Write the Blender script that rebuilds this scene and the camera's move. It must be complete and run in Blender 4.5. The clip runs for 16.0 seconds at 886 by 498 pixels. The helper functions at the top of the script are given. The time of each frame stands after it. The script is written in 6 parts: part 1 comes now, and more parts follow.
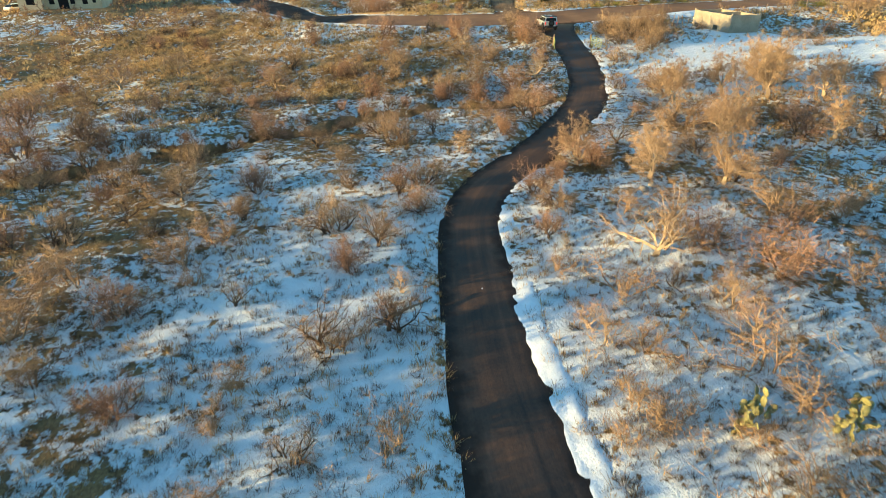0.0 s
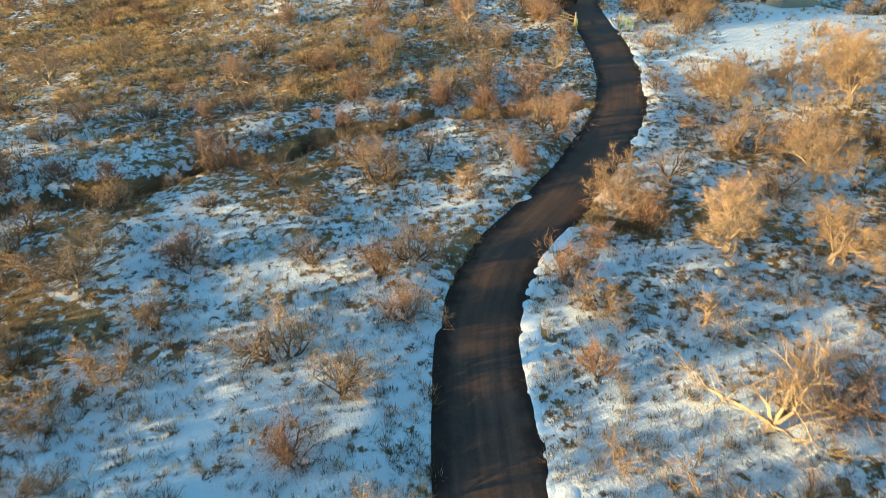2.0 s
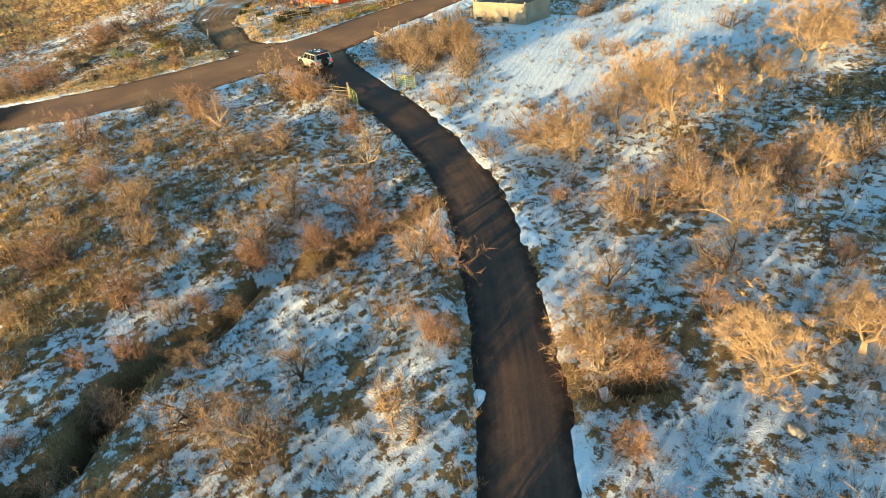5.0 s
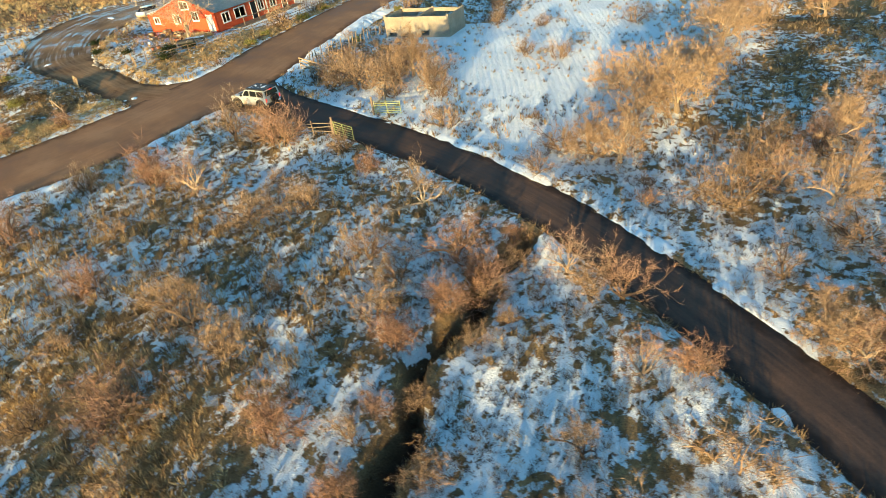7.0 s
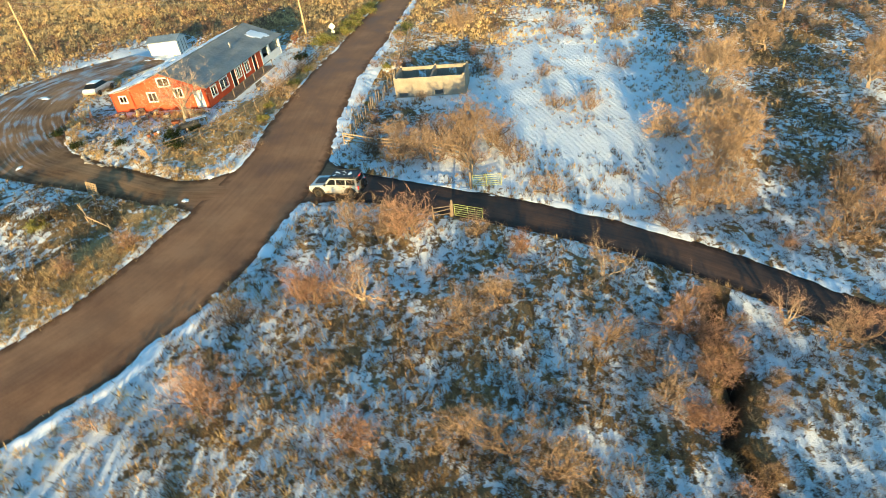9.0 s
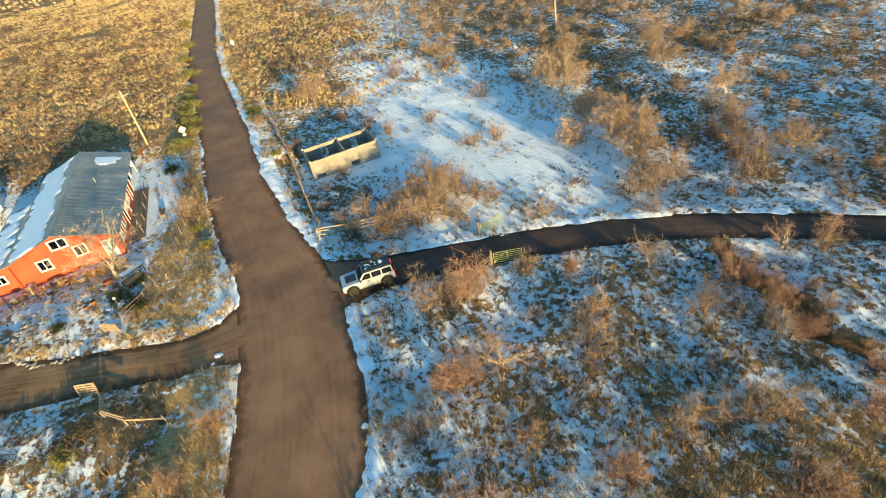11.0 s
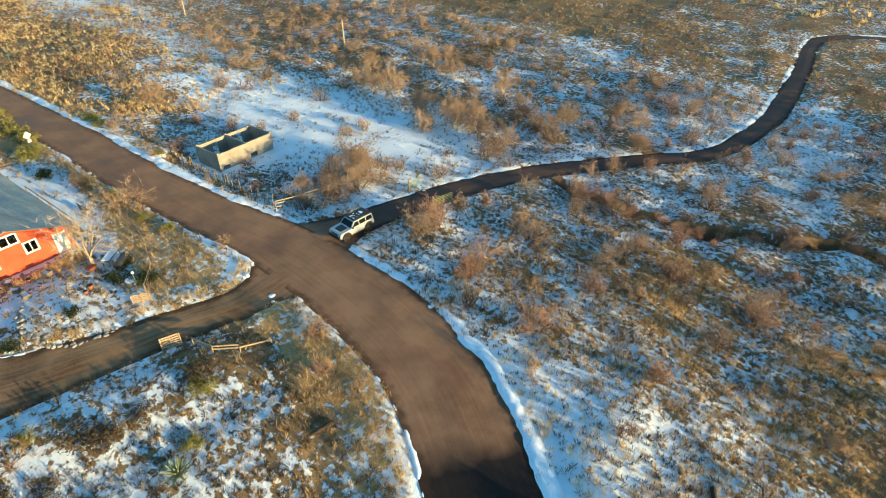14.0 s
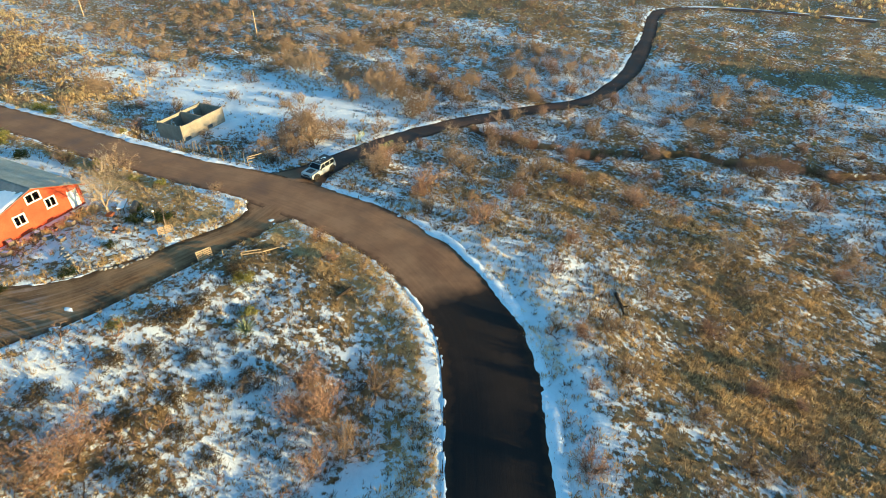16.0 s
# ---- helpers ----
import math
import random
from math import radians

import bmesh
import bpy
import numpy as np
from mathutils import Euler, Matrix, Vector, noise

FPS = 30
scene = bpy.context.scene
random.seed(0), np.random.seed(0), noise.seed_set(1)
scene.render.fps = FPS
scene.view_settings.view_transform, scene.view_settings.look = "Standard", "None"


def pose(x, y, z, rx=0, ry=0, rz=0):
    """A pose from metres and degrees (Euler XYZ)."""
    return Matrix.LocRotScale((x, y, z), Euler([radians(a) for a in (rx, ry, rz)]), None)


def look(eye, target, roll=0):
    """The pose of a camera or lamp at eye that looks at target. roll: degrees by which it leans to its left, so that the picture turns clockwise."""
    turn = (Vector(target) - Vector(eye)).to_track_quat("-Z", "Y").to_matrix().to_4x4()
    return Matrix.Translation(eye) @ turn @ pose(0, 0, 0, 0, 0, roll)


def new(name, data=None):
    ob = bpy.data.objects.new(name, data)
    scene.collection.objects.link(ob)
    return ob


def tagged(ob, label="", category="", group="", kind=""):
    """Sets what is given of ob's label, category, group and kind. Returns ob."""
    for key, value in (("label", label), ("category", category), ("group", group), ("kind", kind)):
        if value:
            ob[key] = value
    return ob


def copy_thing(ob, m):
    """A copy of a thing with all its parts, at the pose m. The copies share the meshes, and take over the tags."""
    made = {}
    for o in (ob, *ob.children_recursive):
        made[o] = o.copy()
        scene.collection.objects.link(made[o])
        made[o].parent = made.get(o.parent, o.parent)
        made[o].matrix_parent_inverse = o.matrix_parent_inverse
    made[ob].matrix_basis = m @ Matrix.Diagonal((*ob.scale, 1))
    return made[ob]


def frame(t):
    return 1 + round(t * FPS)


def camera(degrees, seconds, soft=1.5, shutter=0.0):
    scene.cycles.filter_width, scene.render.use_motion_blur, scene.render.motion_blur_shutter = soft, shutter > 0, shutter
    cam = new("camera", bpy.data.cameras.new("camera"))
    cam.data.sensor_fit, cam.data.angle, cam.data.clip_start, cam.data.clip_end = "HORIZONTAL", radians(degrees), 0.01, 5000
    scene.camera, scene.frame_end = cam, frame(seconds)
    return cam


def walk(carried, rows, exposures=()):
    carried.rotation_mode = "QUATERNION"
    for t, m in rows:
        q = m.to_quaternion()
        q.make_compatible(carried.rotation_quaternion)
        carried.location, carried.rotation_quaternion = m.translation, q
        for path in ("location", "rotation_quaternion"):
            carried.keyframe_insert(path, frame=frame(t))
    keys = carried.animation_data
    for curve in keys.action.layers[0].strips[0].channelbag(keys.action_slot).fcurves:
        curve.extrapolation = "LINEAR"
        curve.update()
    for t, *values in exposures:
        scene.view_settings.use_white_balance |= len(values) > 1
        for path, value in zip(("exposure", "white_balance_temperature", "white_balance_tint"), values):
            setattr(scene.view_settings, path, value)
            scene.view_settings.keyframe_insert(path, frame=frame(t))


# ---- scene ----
cam = camera(75.9, 16.0, 0.5, 0.3)
METRES, EYE, TILT, LEAN, TURN = 140.0, 13.5, -28.0, 0.0, 0.0
ROWS = [
    (0.0, 0.0, 0.0, 0.0, -0.0, 0.0, -0.0),
    (0.5, 0.0003, 0.0195, 0.0127, 0.04, 0.0, -0.01),
    (1.0, 0.0004, 0.0383, 0.0241, 0.03, -1.22, -0.04),
    (1.5, 0.0007, 0.0558, 0.0351, 0.02, -3.42, -0.09),
    (2.0, 0.001, 0.0732, 0.0483, 0.05, -4.34, -0.08),
    (2.5, 0.0012, 0.0903, 0.0646, 0.09, -4.4, -0.07),
    (3.0, 0.0016, 0.1054, 0.0795, -0.13, -4.36, 0.33),
    (3.5, 0.0027, 0.1193, 0.0892, -3.03, -3.79, 14.21),
    (4.0, -0.0, 0.1315, 0.0969, -11.0, -4.2, 20.46),
    (4.2, -0.0024, 0.1364, 0.0995, -14.07, -4.67, 19.7),
    (6.3, -0.071, 0.2065, 0.1487, -39.03, -11.93, 26.04),
    (6.5, -0.0793, 0.2159, 0.1555, -41.28, -12.86, 26.65),
    (7.0, -0.098, 0.241, 0.1727, -46.81, -14.95, 28.33),
    (7.5, -0.1153, 0.2667, 0.1952, -51.8, -17.06, 28.61),
    (8.0, -0.1313, 0.291, 0.2235, -56.47, -19.12, 29.7),
    (8.5, -0.1451, 0.3164, 0.2525, -61.1, -21.14, 30.61),
    (9.0, -0.1564, 0.3434, 0.2815, -66.3, -23.47, 32.31),
    (9.5, -0.1634, 0.3695, 0.3091, -73.29, -26.78, 35.72),
    (10.0, -0.1666, 0.398, 0.3388, -83.98, -31.97, 39.49),
    (10.2, -0.1678, 0.4094, 0.3507, -89.07, -34.58, 40.31),
    (12.3, -0.1855, 0.5329, 0.4516, -117.8, -47.92, 31.28),
    (12.5, -0.1875, 0.5443, 0.4609, -120.5, -49.11, 31.34),
    (13.0, -0.1932, 0.5731, 0.4838, -126.55, -51.62, 29.96),
    (13.5, -0.2012, 0.6008, 0.5022, -131.03, -53.2, 24.94),
    (14.0, -0.2098, 0.629, 0.5192, -134.57, -54.53, 21.0),
    (14.5, -0.2212, 0.6554, 0.5348, -137.77, -55.67, 19.7),
    (15.0, -0.2344, 0.6806, 0.5504, -141.53, -56.93, 18.3),
    (15.5, -0.248, 0.7064, 0.5666, -145.36, -58.12, 16.73),
    (16.0, -0.2622, 0.7312, 0.5836, -146.42, -58.45, 16.28),
]
walk(cam, [(t, pose(0, 0, EYE, TILT, LEAN, TURN) @ pose(METRES * x, METRES * y, METRES * z, 90 + pitch, roll, yaw)) for t, x, y, z, yaw, pitch, roll in ROWS],
     exposures=[(0.0, 1.70, 5100, -11), (1.0, 1.70, 4900, -12), (2.5, 1.72, 5150, -11), (4.0, 1.74, 5400, -10), (7.0, 1.66, 5000, -11),
                (10.0, 1.58, 4900, -11), (13.0, 1.54, 4650, -11), (16.0, 1.58, 4650, -12)])

# ---------------------------------------------------------------- sky and sun
SUN_EL, SUN_FROM = radians(5.7), Vector((-0.951, -0.310))
world = bpy.data.worlds.new("sky")
scene.world = world
world.use_nodes = True
wn = world.node_tree
sky = wn.nodes.new("ShaderNodeTexSky")
sky.sky_type, sky.sun_disc = "NISHITA", False
sky.sun_elevation, sky.sun_rotation = SUN_EL, math.atan2(SUN_FROM.x, SUN_FROM.y) % (2 * math.pi)
sky.altitude, sky.air_density, sky.dust_density, sky.ozone_density = 1500, 1.0, 0.1, 0.9
wn.links.new(sky.outputs[0], wn.nodes["Background"].inputs[0])
wn.nodes["Background"].inputs[1].default_value = 0.118
sun = new("sun", bpy.data.lights.new("sun", "SUN"))
sun.data.energy, sun.data.angle, sun.data.color = 5.0, radians(0.55), (1.0, 0.56, 0.20)
sun.matrix_basis = look((-60, -20, 60), Vector((-60, -20, 60)) - Vector((SUN_FROM.x * math.cos(SUN_EL), SUN_FROM.y * math.cos(SUN_EL), math.sin(SUN_EL))))


# ---------------------------------------------------------------- materials
def material(name, rough=0.8, metal=0.0):
    m = bpy.data.materials.new(name)
    m.use_nodes = True
    b = m.node_tree.nodes["Principled BSDF"]
    b.inputs["Roughness"].default_value, b.inputs["Metallic"].default_value = rough, metal
    b.inputs["Specular IOR Level"].default_value = 0.12 if rough > 0.7 else 0.5
    return m, m.node_tree, b


def node(nt, kind, **inputs):
    n = nt.nodes.new(kind)
    for key, value in inputs.items():
        n.inputs[key.replace("_", " ")].default_value = value
    return n


def noise_fac(nt, scale, detail=4.0, rough=0.55, coords=None):
    n = node(nt, "ShaderNodeTexNoise", Scale=scale, Detail=detail, Roughness=rough)
    c = coords if coords else nt.nodes.new("ShaderNodeTexCoord").outputs["Object"]
    nt.links.new(c, n.inputs["Vector"])
    return n.outputs["Fac"]


def ramp(nt, fac, *stops):
    r = nt.nodes.new("ShaderNodeValToRGB")
    while len(r.color_ramp.elements) < len(stops):
        r.color_ramp.elements.new(0.5)
    for e, (pos, col) in zip(r.color_ramp.elements, stops):
        e.position, e.color = pos, (*col, 1) if len(col) == 3 else col
    nt.links.new(fac, r.inputs[0])
    return r.outputs[0]


def mix(nt, fac, a, b, blend="MIX"):
    m = nt.nodes.new("ShaderNodeMix")
    m.data_type, m.blend_type = "RGBA", blend
    for k, v in ((0, fac), (6, a), (7, b)):
        if hasattr(v, "is_linked"):
            nt.links.new(v, m.inputs[k])
        else:
            m.inputs[k].default_value = v if k == 0 else (*v, 1)
    return m.outputs[2]


def math_node(nt, op, a, b=0.0, clamp=False):
    m = nt.nodes.new("ShaderNodeMath")
    m.operation, m.use_clamp = op, clamp
    for k, v in ((0, a), (1, b)):
        if hasattr(v, "is_linked"):
            nt.links.new(v, m.inputs[k])
        else:
            m.inputs[k].default_value = v
    return m.outputs[0]


def bump(nt, bsdf, fac, strength, distance):
    b = node(nt, "ShaderNodeBump", Strength=strength, Distance=distance)
    nt.links.new(fac, b.inputs["Height"])
    nt.links.new(b.outputs[0], bsdf.inputs["Normal"])


def surface(name, dark, light, scale, rough=0.8, metal=0.0, fine=6.0, relief=0.3, dist=0.01):
    """A plain surface with two scales of variation and a fine relief."""
    m, nt, b = material(name, rough, metal)
    big, small = noise_fac(nt, scale), noise_fac(nt, scale * fine, 6.0, 0.65)
    f = math_node(nt, "ADD", math_node(nt, "MULTIPLY", big, 0.55), math_node(nt, "MULTIPLY", small, 0.45))
    nt.links.new(ramp(nt, f, (0.36, dark), (0.64, light)), b.inputs["Base Color"])
    bump(nt, b, small, relief, dist)
    return m


def attr(nt, name):
    a = nt.nodes.new("ShaderNodeAttribute")
    a.attribute_name = name
    return a.outputs["Fac"]


SNOW_A, SNOW_B = (0.76, 0.82, 0.86), (0.88, 0.92, 0.94)


def make_ground_material():
    m, nt, b = material("snowy_scrub_ground", 0.85)
    fine, mid = noise_fac(nt, 1.9, 6.0, 0.64), noise_fac(nt, 0.55, 4.0, 0.6)
    tiny = noise_fac(nt, 14.0, 4.0, 0.6)
    soil = ramp(nt, fine, (0.30, (0.018, 0.013, 0.010)), (0.48, (0.055, 0.038, 0.024)), (0.66, (0.125, 0.086, 0.050)))
    straw = ramp(nt, tiny, (0.3, (0.14, 0.092, 0.042)), (0.7, (0.42, 0.295, 0.135)))
    dry = math_node(nt, "SUBTRACT", mid, math_node(nt, "MULTIPLY", attr(nt, "snow"), 0.35))
    base = mix(nt, ramp(nt, dry, (0.18, (0, 0, 0)), (0.42, (1, 1, 1))), soil, straw)
    level = math_node(nt, "ADD", math_node(nt, "MULTIPLY", fine, 0.62), math_node(nt, "MULTIPLY", mid, 0.38))
    level = math_node(nt, "ADD", level, math_node(nt, "MULTIPLY", math_node(nt, "SUBTRACT", tiny, 0.5), 0.16))
    cover = math_node(nt, "SUBTRACT", attr(nt, "snow"), math_node(nt, "MULTIPLY", math_node(nt, "SUBTRACT", level, 0.5), 3.4))
    mask = ramp(nt, cover, (0.44, (0, 0, 0)), (0.53, (1, 1, 1)))
    snow = ramp(nt, mid, (0.3, SNOW_A), (0.7, SNOW_B))
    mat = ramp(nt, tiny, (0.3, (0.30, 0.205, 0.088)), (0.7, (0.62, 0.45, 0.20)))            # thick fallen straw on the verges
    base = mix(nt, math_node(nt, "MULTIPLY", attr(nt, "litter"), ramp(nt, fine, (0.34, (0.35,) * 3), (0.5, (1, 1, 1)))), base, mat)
    # shade inside the wash, put into the colour of its bed
    base = mix(nt, attr(nt, "wash_shade"), base, (0.036, 0.025, 0.018))
    nt.links.new(mix(nt, mask, base, snow), b.inputs["Base Color"])
    nt.links.new(ramp(nt, mask, (0.0, (0.9, 0.9, 0.9)), (1.0, (0.6, 0.6, 0.6))), b.inputs["Roughness"])
    h = math_node(nt, "ADD", math_node(nt, "MULTIPLY", mask, 0.5), math_node(nt, "MULTIPLY", fine, 0.9))
    turn = nt.nodes.new("ShaderNodeMapping")                                             # mown rows under the snow of the field
    turn.inputs["Rotation"].default_value = (0, 0, radians(-127))
    nt.links.new(nt.nodes.new("ShaderNodeTexCoord").outputs["Object"], turn.inputs["Vector"])
    rows = node(nt, "ShaderNodeTexWave", Scale=0.55, Distortion=2.2, Detail=3.0)
    nt.links.new(turn.outputs[0], rows.inputs["Vector"])
    h = math_node(nt, "ADD", h, math_node(nt, "MULTIPLY", math_node(nt, "MULTIPLY", rows.outputs["Fac"], attr(nt, "rows")), 0.22))
    bump(nt, b, math_node(nt, "ADD", h, math_node(nt, "MULTIPLY", tiny, 0.5)), 0.85, 0.24)
    return m


def make_road_material(name, wet, dry, tread, scuff, mouth=None, pools=False):
    """Packed dirt with wheel tracks that follow the way; "across" runs from edge to edge, "along" in metres."""
    m, nt, b = material(name, 0.8)
    across, along = attr(nt, "across"), attr(nt, "along")
    xyz = nt.nodes.new("ShaderNodeCombineXYZ")
    nt.links.new(math_node(nt, "MULTIPLY", across, 1.5), xyz.inputs[0])
    nt.links.new(math_node(nt, "MULTIPLY", along, 0.06), xyz.inputs[1])
    streak = noise_fac(nt, 2.2, 5.0, 0.6, xyz.outputs[0])
    patch, grit = noise_fac(nt, 0.22, 4.0, 0.6), noise_fac(nt, 9.0, 6.0, 0.7)
    f = math_node(nt, "ADD", math_node(nt, "MULTIPLY", streak, tread), math_node(nt, "MULTIPLY", patch, 1.0 - tread))
    f = math_node(nt, "ADD", f, math_node(nt, "MULTIPLY", math_node(nt, "SUBTRACT", grit, 0.5), scuff))
    rim = math_node(nt, "ADD", attr(nt, "edge"), math_node(nt, "MULTIPLY", math_node(nt, "SUBTRACT", noise_fac(nt, 1.1, 4.0), 0.5), 1.6))
    rim = math_node(nt, "MULTIPLY", ramp(nt, rim, (0.25, (1, 1, 1)), (0.85, (0, 0, 0))), 0.75)
    damp = tuple(c * 0.38 for c in wet)
    colour = ramp(nt, f, (0.36, wet), (0.62, dry))
    if mouth:                                            # mixed dirt at openings; on the main road, painted bank shade and wet
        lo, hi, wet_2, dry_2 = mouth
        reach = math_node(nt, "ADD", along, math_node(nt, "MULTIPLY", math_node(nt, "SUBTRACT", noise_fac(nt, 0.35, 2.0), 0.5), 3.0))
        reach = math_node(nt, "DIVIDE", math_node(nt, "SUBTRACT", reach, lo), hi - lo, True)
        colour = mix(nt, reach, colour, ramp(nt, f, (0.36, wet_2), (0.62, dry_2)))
    nt.links.new(mix(nt, rim, colour, damp), b.inputs["Base Color"])
    if pools:                                            # thin melt water standing in the wheel tracks
        wet_film = ramp(nt, math_node(nt, "ADD", math_node(nt, "MULTIPLY", streak, 0.6), math_node(nt, "MULTIPLY", noise_fac(nt, 0.35, 4.0), 0.4)), (0.50, (0, 0, 0)), (0.56, (1, 1, 1)))
        wet_film = math_node(nt, "MULTIPLY", wet_film, math_node(nt, "DIVIDE", math_node(nt, "SUBTRACT", along, 20.0), 8.0, True))
        nt.links.new(math_node(nt, "ADD", math_node(nt, "MULTIPLY", wet_film, 0.5), 0.12), b.inputs["Specular IOR Level"])
        nt.links.new(ramp(nt, wet_film, (0.0, (0.85,) * 3), (1.0, (0.12,) * 3)), b.inputs["Roughness"])
    else:
        nt.links.new(ramp(nt, f, (0.38, (0.55,) * 3), (0.55, (0.9,) * 3)), b.inputs["Roughness"])
    bump(nt, b, math_node(nt, "ADD", math_node(nt, "MULTIPLY", streak, 0.7), math_node(nt, "MULTIPLY", grit, 0.5)), 0.5, 0.03)
    return m


M_GROUND = make_ground_material()
ROAD_WET, ROAD_DRY = (0.165, 0.090, 0.046), (0.31, 0.180, 0.095)
# road past the bend: the bank's shade painted in along with wet dirt
SHADED_SOAK_WET, SHADED_SOAK_DRY = (0.012, 0.010, 0.009), (0.026, 0.020, 0.017)
ROAD_SHADE_SOAK, TRACK_LENGTH = 441.1, 305.4
M_ROAD = make_road_material("red_brown_packed_road", ROAD_WET, ROAD_DRY, 0.25, 0.22, (ROAD_SHADE_SOAK - 1.0, ROAD_SHADE_SOAK + 1.6, SHADED_SOAK_WET, SHADED_SOAK_DRY))
M_DRIVE = make_road_material("damp_dirt_track", (0.044, 0.034, 0.028), (0.135, 0.084, 0.058), 0.42, 0.3, (TRACK_LENGTH - 5.0, TRACK_LENGTH - 0.5, ROAD_WET, ROAD_DRY))
M_YARD = make_road_material("muddy_yard_dirt", (0.10, 0.058, 0.028), (0.34, 0.21, 0.10), 0.4, 0.3, (4.5, 0.3, ROAD_WET, ROAD_DRY), True)


def make_snow_material():
    m, nt, b = material("packed_snow", 0.6)
    big, small = noise_fac(nt, 1.3, 5.0, 0.6), noise_fac(nt, 8.0, 6.0, 0.65)
    c = ramp(nt, big, (0.3, SNOW_A), (0.7, SNOW_B))
    grime = ramp(nt, small, (0.66, (0, 0, 0)), (0.78, (1, 1, 1)))
    nt.links.new(mix(nt, math_node(nt, "MULTIPLY", grime, 0.5), c, (0.24, 0.17, 0.11)), b.inputs["Base Color"])
    bump(nt, b, math_node(nt, "ADD", big, small), 0.6, 0.05)
    return m


M_SNOW = make_snow_material()


def make_plant_material(name, *stops, rough=0.85):
    m, nt, b = material(name, rough)
    t = math_node(nt, "ADD", math_node(nt, "MULTIPLY", attr(nt, "tint"), 0.8), math_node(nt, "MULTIPLY", noise_fac(nt, 0.3, 2.0), 0.4))
    colour = ramp(nt, math_node(nt, "SUBTRACT", t, 0.1), *stops)
    nt.links.new(colour, b.inputs["Base Color"])
    through_blade, both = nt.nodes.new("ShaderNodeBsdfTranslucent"), node(nt, "ShaderNodeMixShader", Fac=0.45)
    nt.links.new(colour, through_blade.inputs["Color"])
    nt.links.new(b.outputs[0], both.inputs[1])
    nt.links.new(through_blade.outputs[0], both.inputs[2])
    nt.links.new(both.outputs[0], nt.nodes["Material Output"].inputs[0])
    return m


M_GRASS = make_plant_material("dry_bunch_grass", (0.0, (0.105, 0.074, 0.044)), (0.3, (0.27, 0.19, 0.10)), (0.65, (0.60, 0.43, 0.21)), (1.0, (0.47, 0.37, 0.20)))
M_VERGE = make_plant_material("golden_verge_grass", (0.0, (0.42, 0.29, 0.13)), (0.4, (0.76, 0.56, 0.26)), (1.0, (0.88, 0.70, 0.35)))
M_SAGE = make_plant_material("grey_green_scrub", (0.0, (0.045, 0.036, 0.026)), (0.35, (0.12, 0.088, 0.056)), (0.65, (0.105, 0.092, 0.056)), (1.0, (0.36, 0.25, 0.14)))


def make_twig_material(name, a, b_):
    m, nt, b = material(name, 0.85)
    info = nt.nodes.new("ShaderNodeObjectInfo")
    f = math_node(nt, "ADD", math_node(nt, "MULTIPLY", info.outputs["Random"], 0.6), math_node(nt, "MULTIPLY", noise_fac(nt, 3.0, 3.0), 0.4))
    nt.links.new(ramp(nt, f, (0.15, a), (0.85, b_)), b.inputs["Base Color"])
    return m


M_TWIG = make_twig_material("dry_twigs", (0.227, 0.155, 0.097), (0.437, 0.311, 0.193))
M_RUST = make_twig_material("reddish_twigs", (0.235, 0.138, 0.092), (0.403, 0.252, 0.164))
M_FARTWIG = make_twig_material("far_brown_twigs", (0.155, 0.094, 0.065), (0.292, 0.192, 0.123))
M_BARK = make_twig_material("grey_brown_bark", (0.055, 0.040, 0.030), (0.13, 0.095, 0.066))
M_PALE = make_twig_material("pale_bare_wood", (0.244, 0.188, 0.130), (0.488, 0.390, 0.269))

# ---------------------------------------------------------------- the lie of the land
def hash2(ix, iy, seed):
    h = (ix.astype(np.int64) * 374761393 + iy.astype(np.int64) * 668265263 + seed * 974634777) & 0xFFFFFFFF
    h = ((h ^ (h >> 13)) * 1274126177) & 0xFFFFFFFF
    return ((h ^ (h >> 16)) & 0xFFFF) / 65535.0


def vnoise(x, y, seed):
    ix, iy = np.floor(x), np.floor(y)
    fx, fy = x - ix, y - iy
    fx, fy = fx * fx * (3 - 2 * fx), fy * fy * (3 - 2 * fy)
    a, b = hash2(ix, iy, seed), hash2(ix + 1, iy, seed)
    c, d = hash2(ix, iy + 1, seed), hash2(ix + 1, iy + 1, seed)
    return (a * (1 - fx) + b * fx) * (1 - fy) + (c * (1 - fx) + d * fx) * fy - 0.5


def fbm(x, y, seed, octaves=3):
    return sum(vnoise(x * 2 ** k + 7.1 * k, y * 2 ** k - 3.7 * k, seed + k) / 2 ** k for k in range(octaves))


def soft_step(v, k=6.0):
    return k * np.logaddexp(0, v / k)


def smooth(a, b, v):
    t = np.clip((v - a) / (b - a), 0, 1)
    return t * t * (3 - 2 * t)


def bend_of(v):
    return 1 / (1 + np.exp(-np.clip(v, -60, 60)))


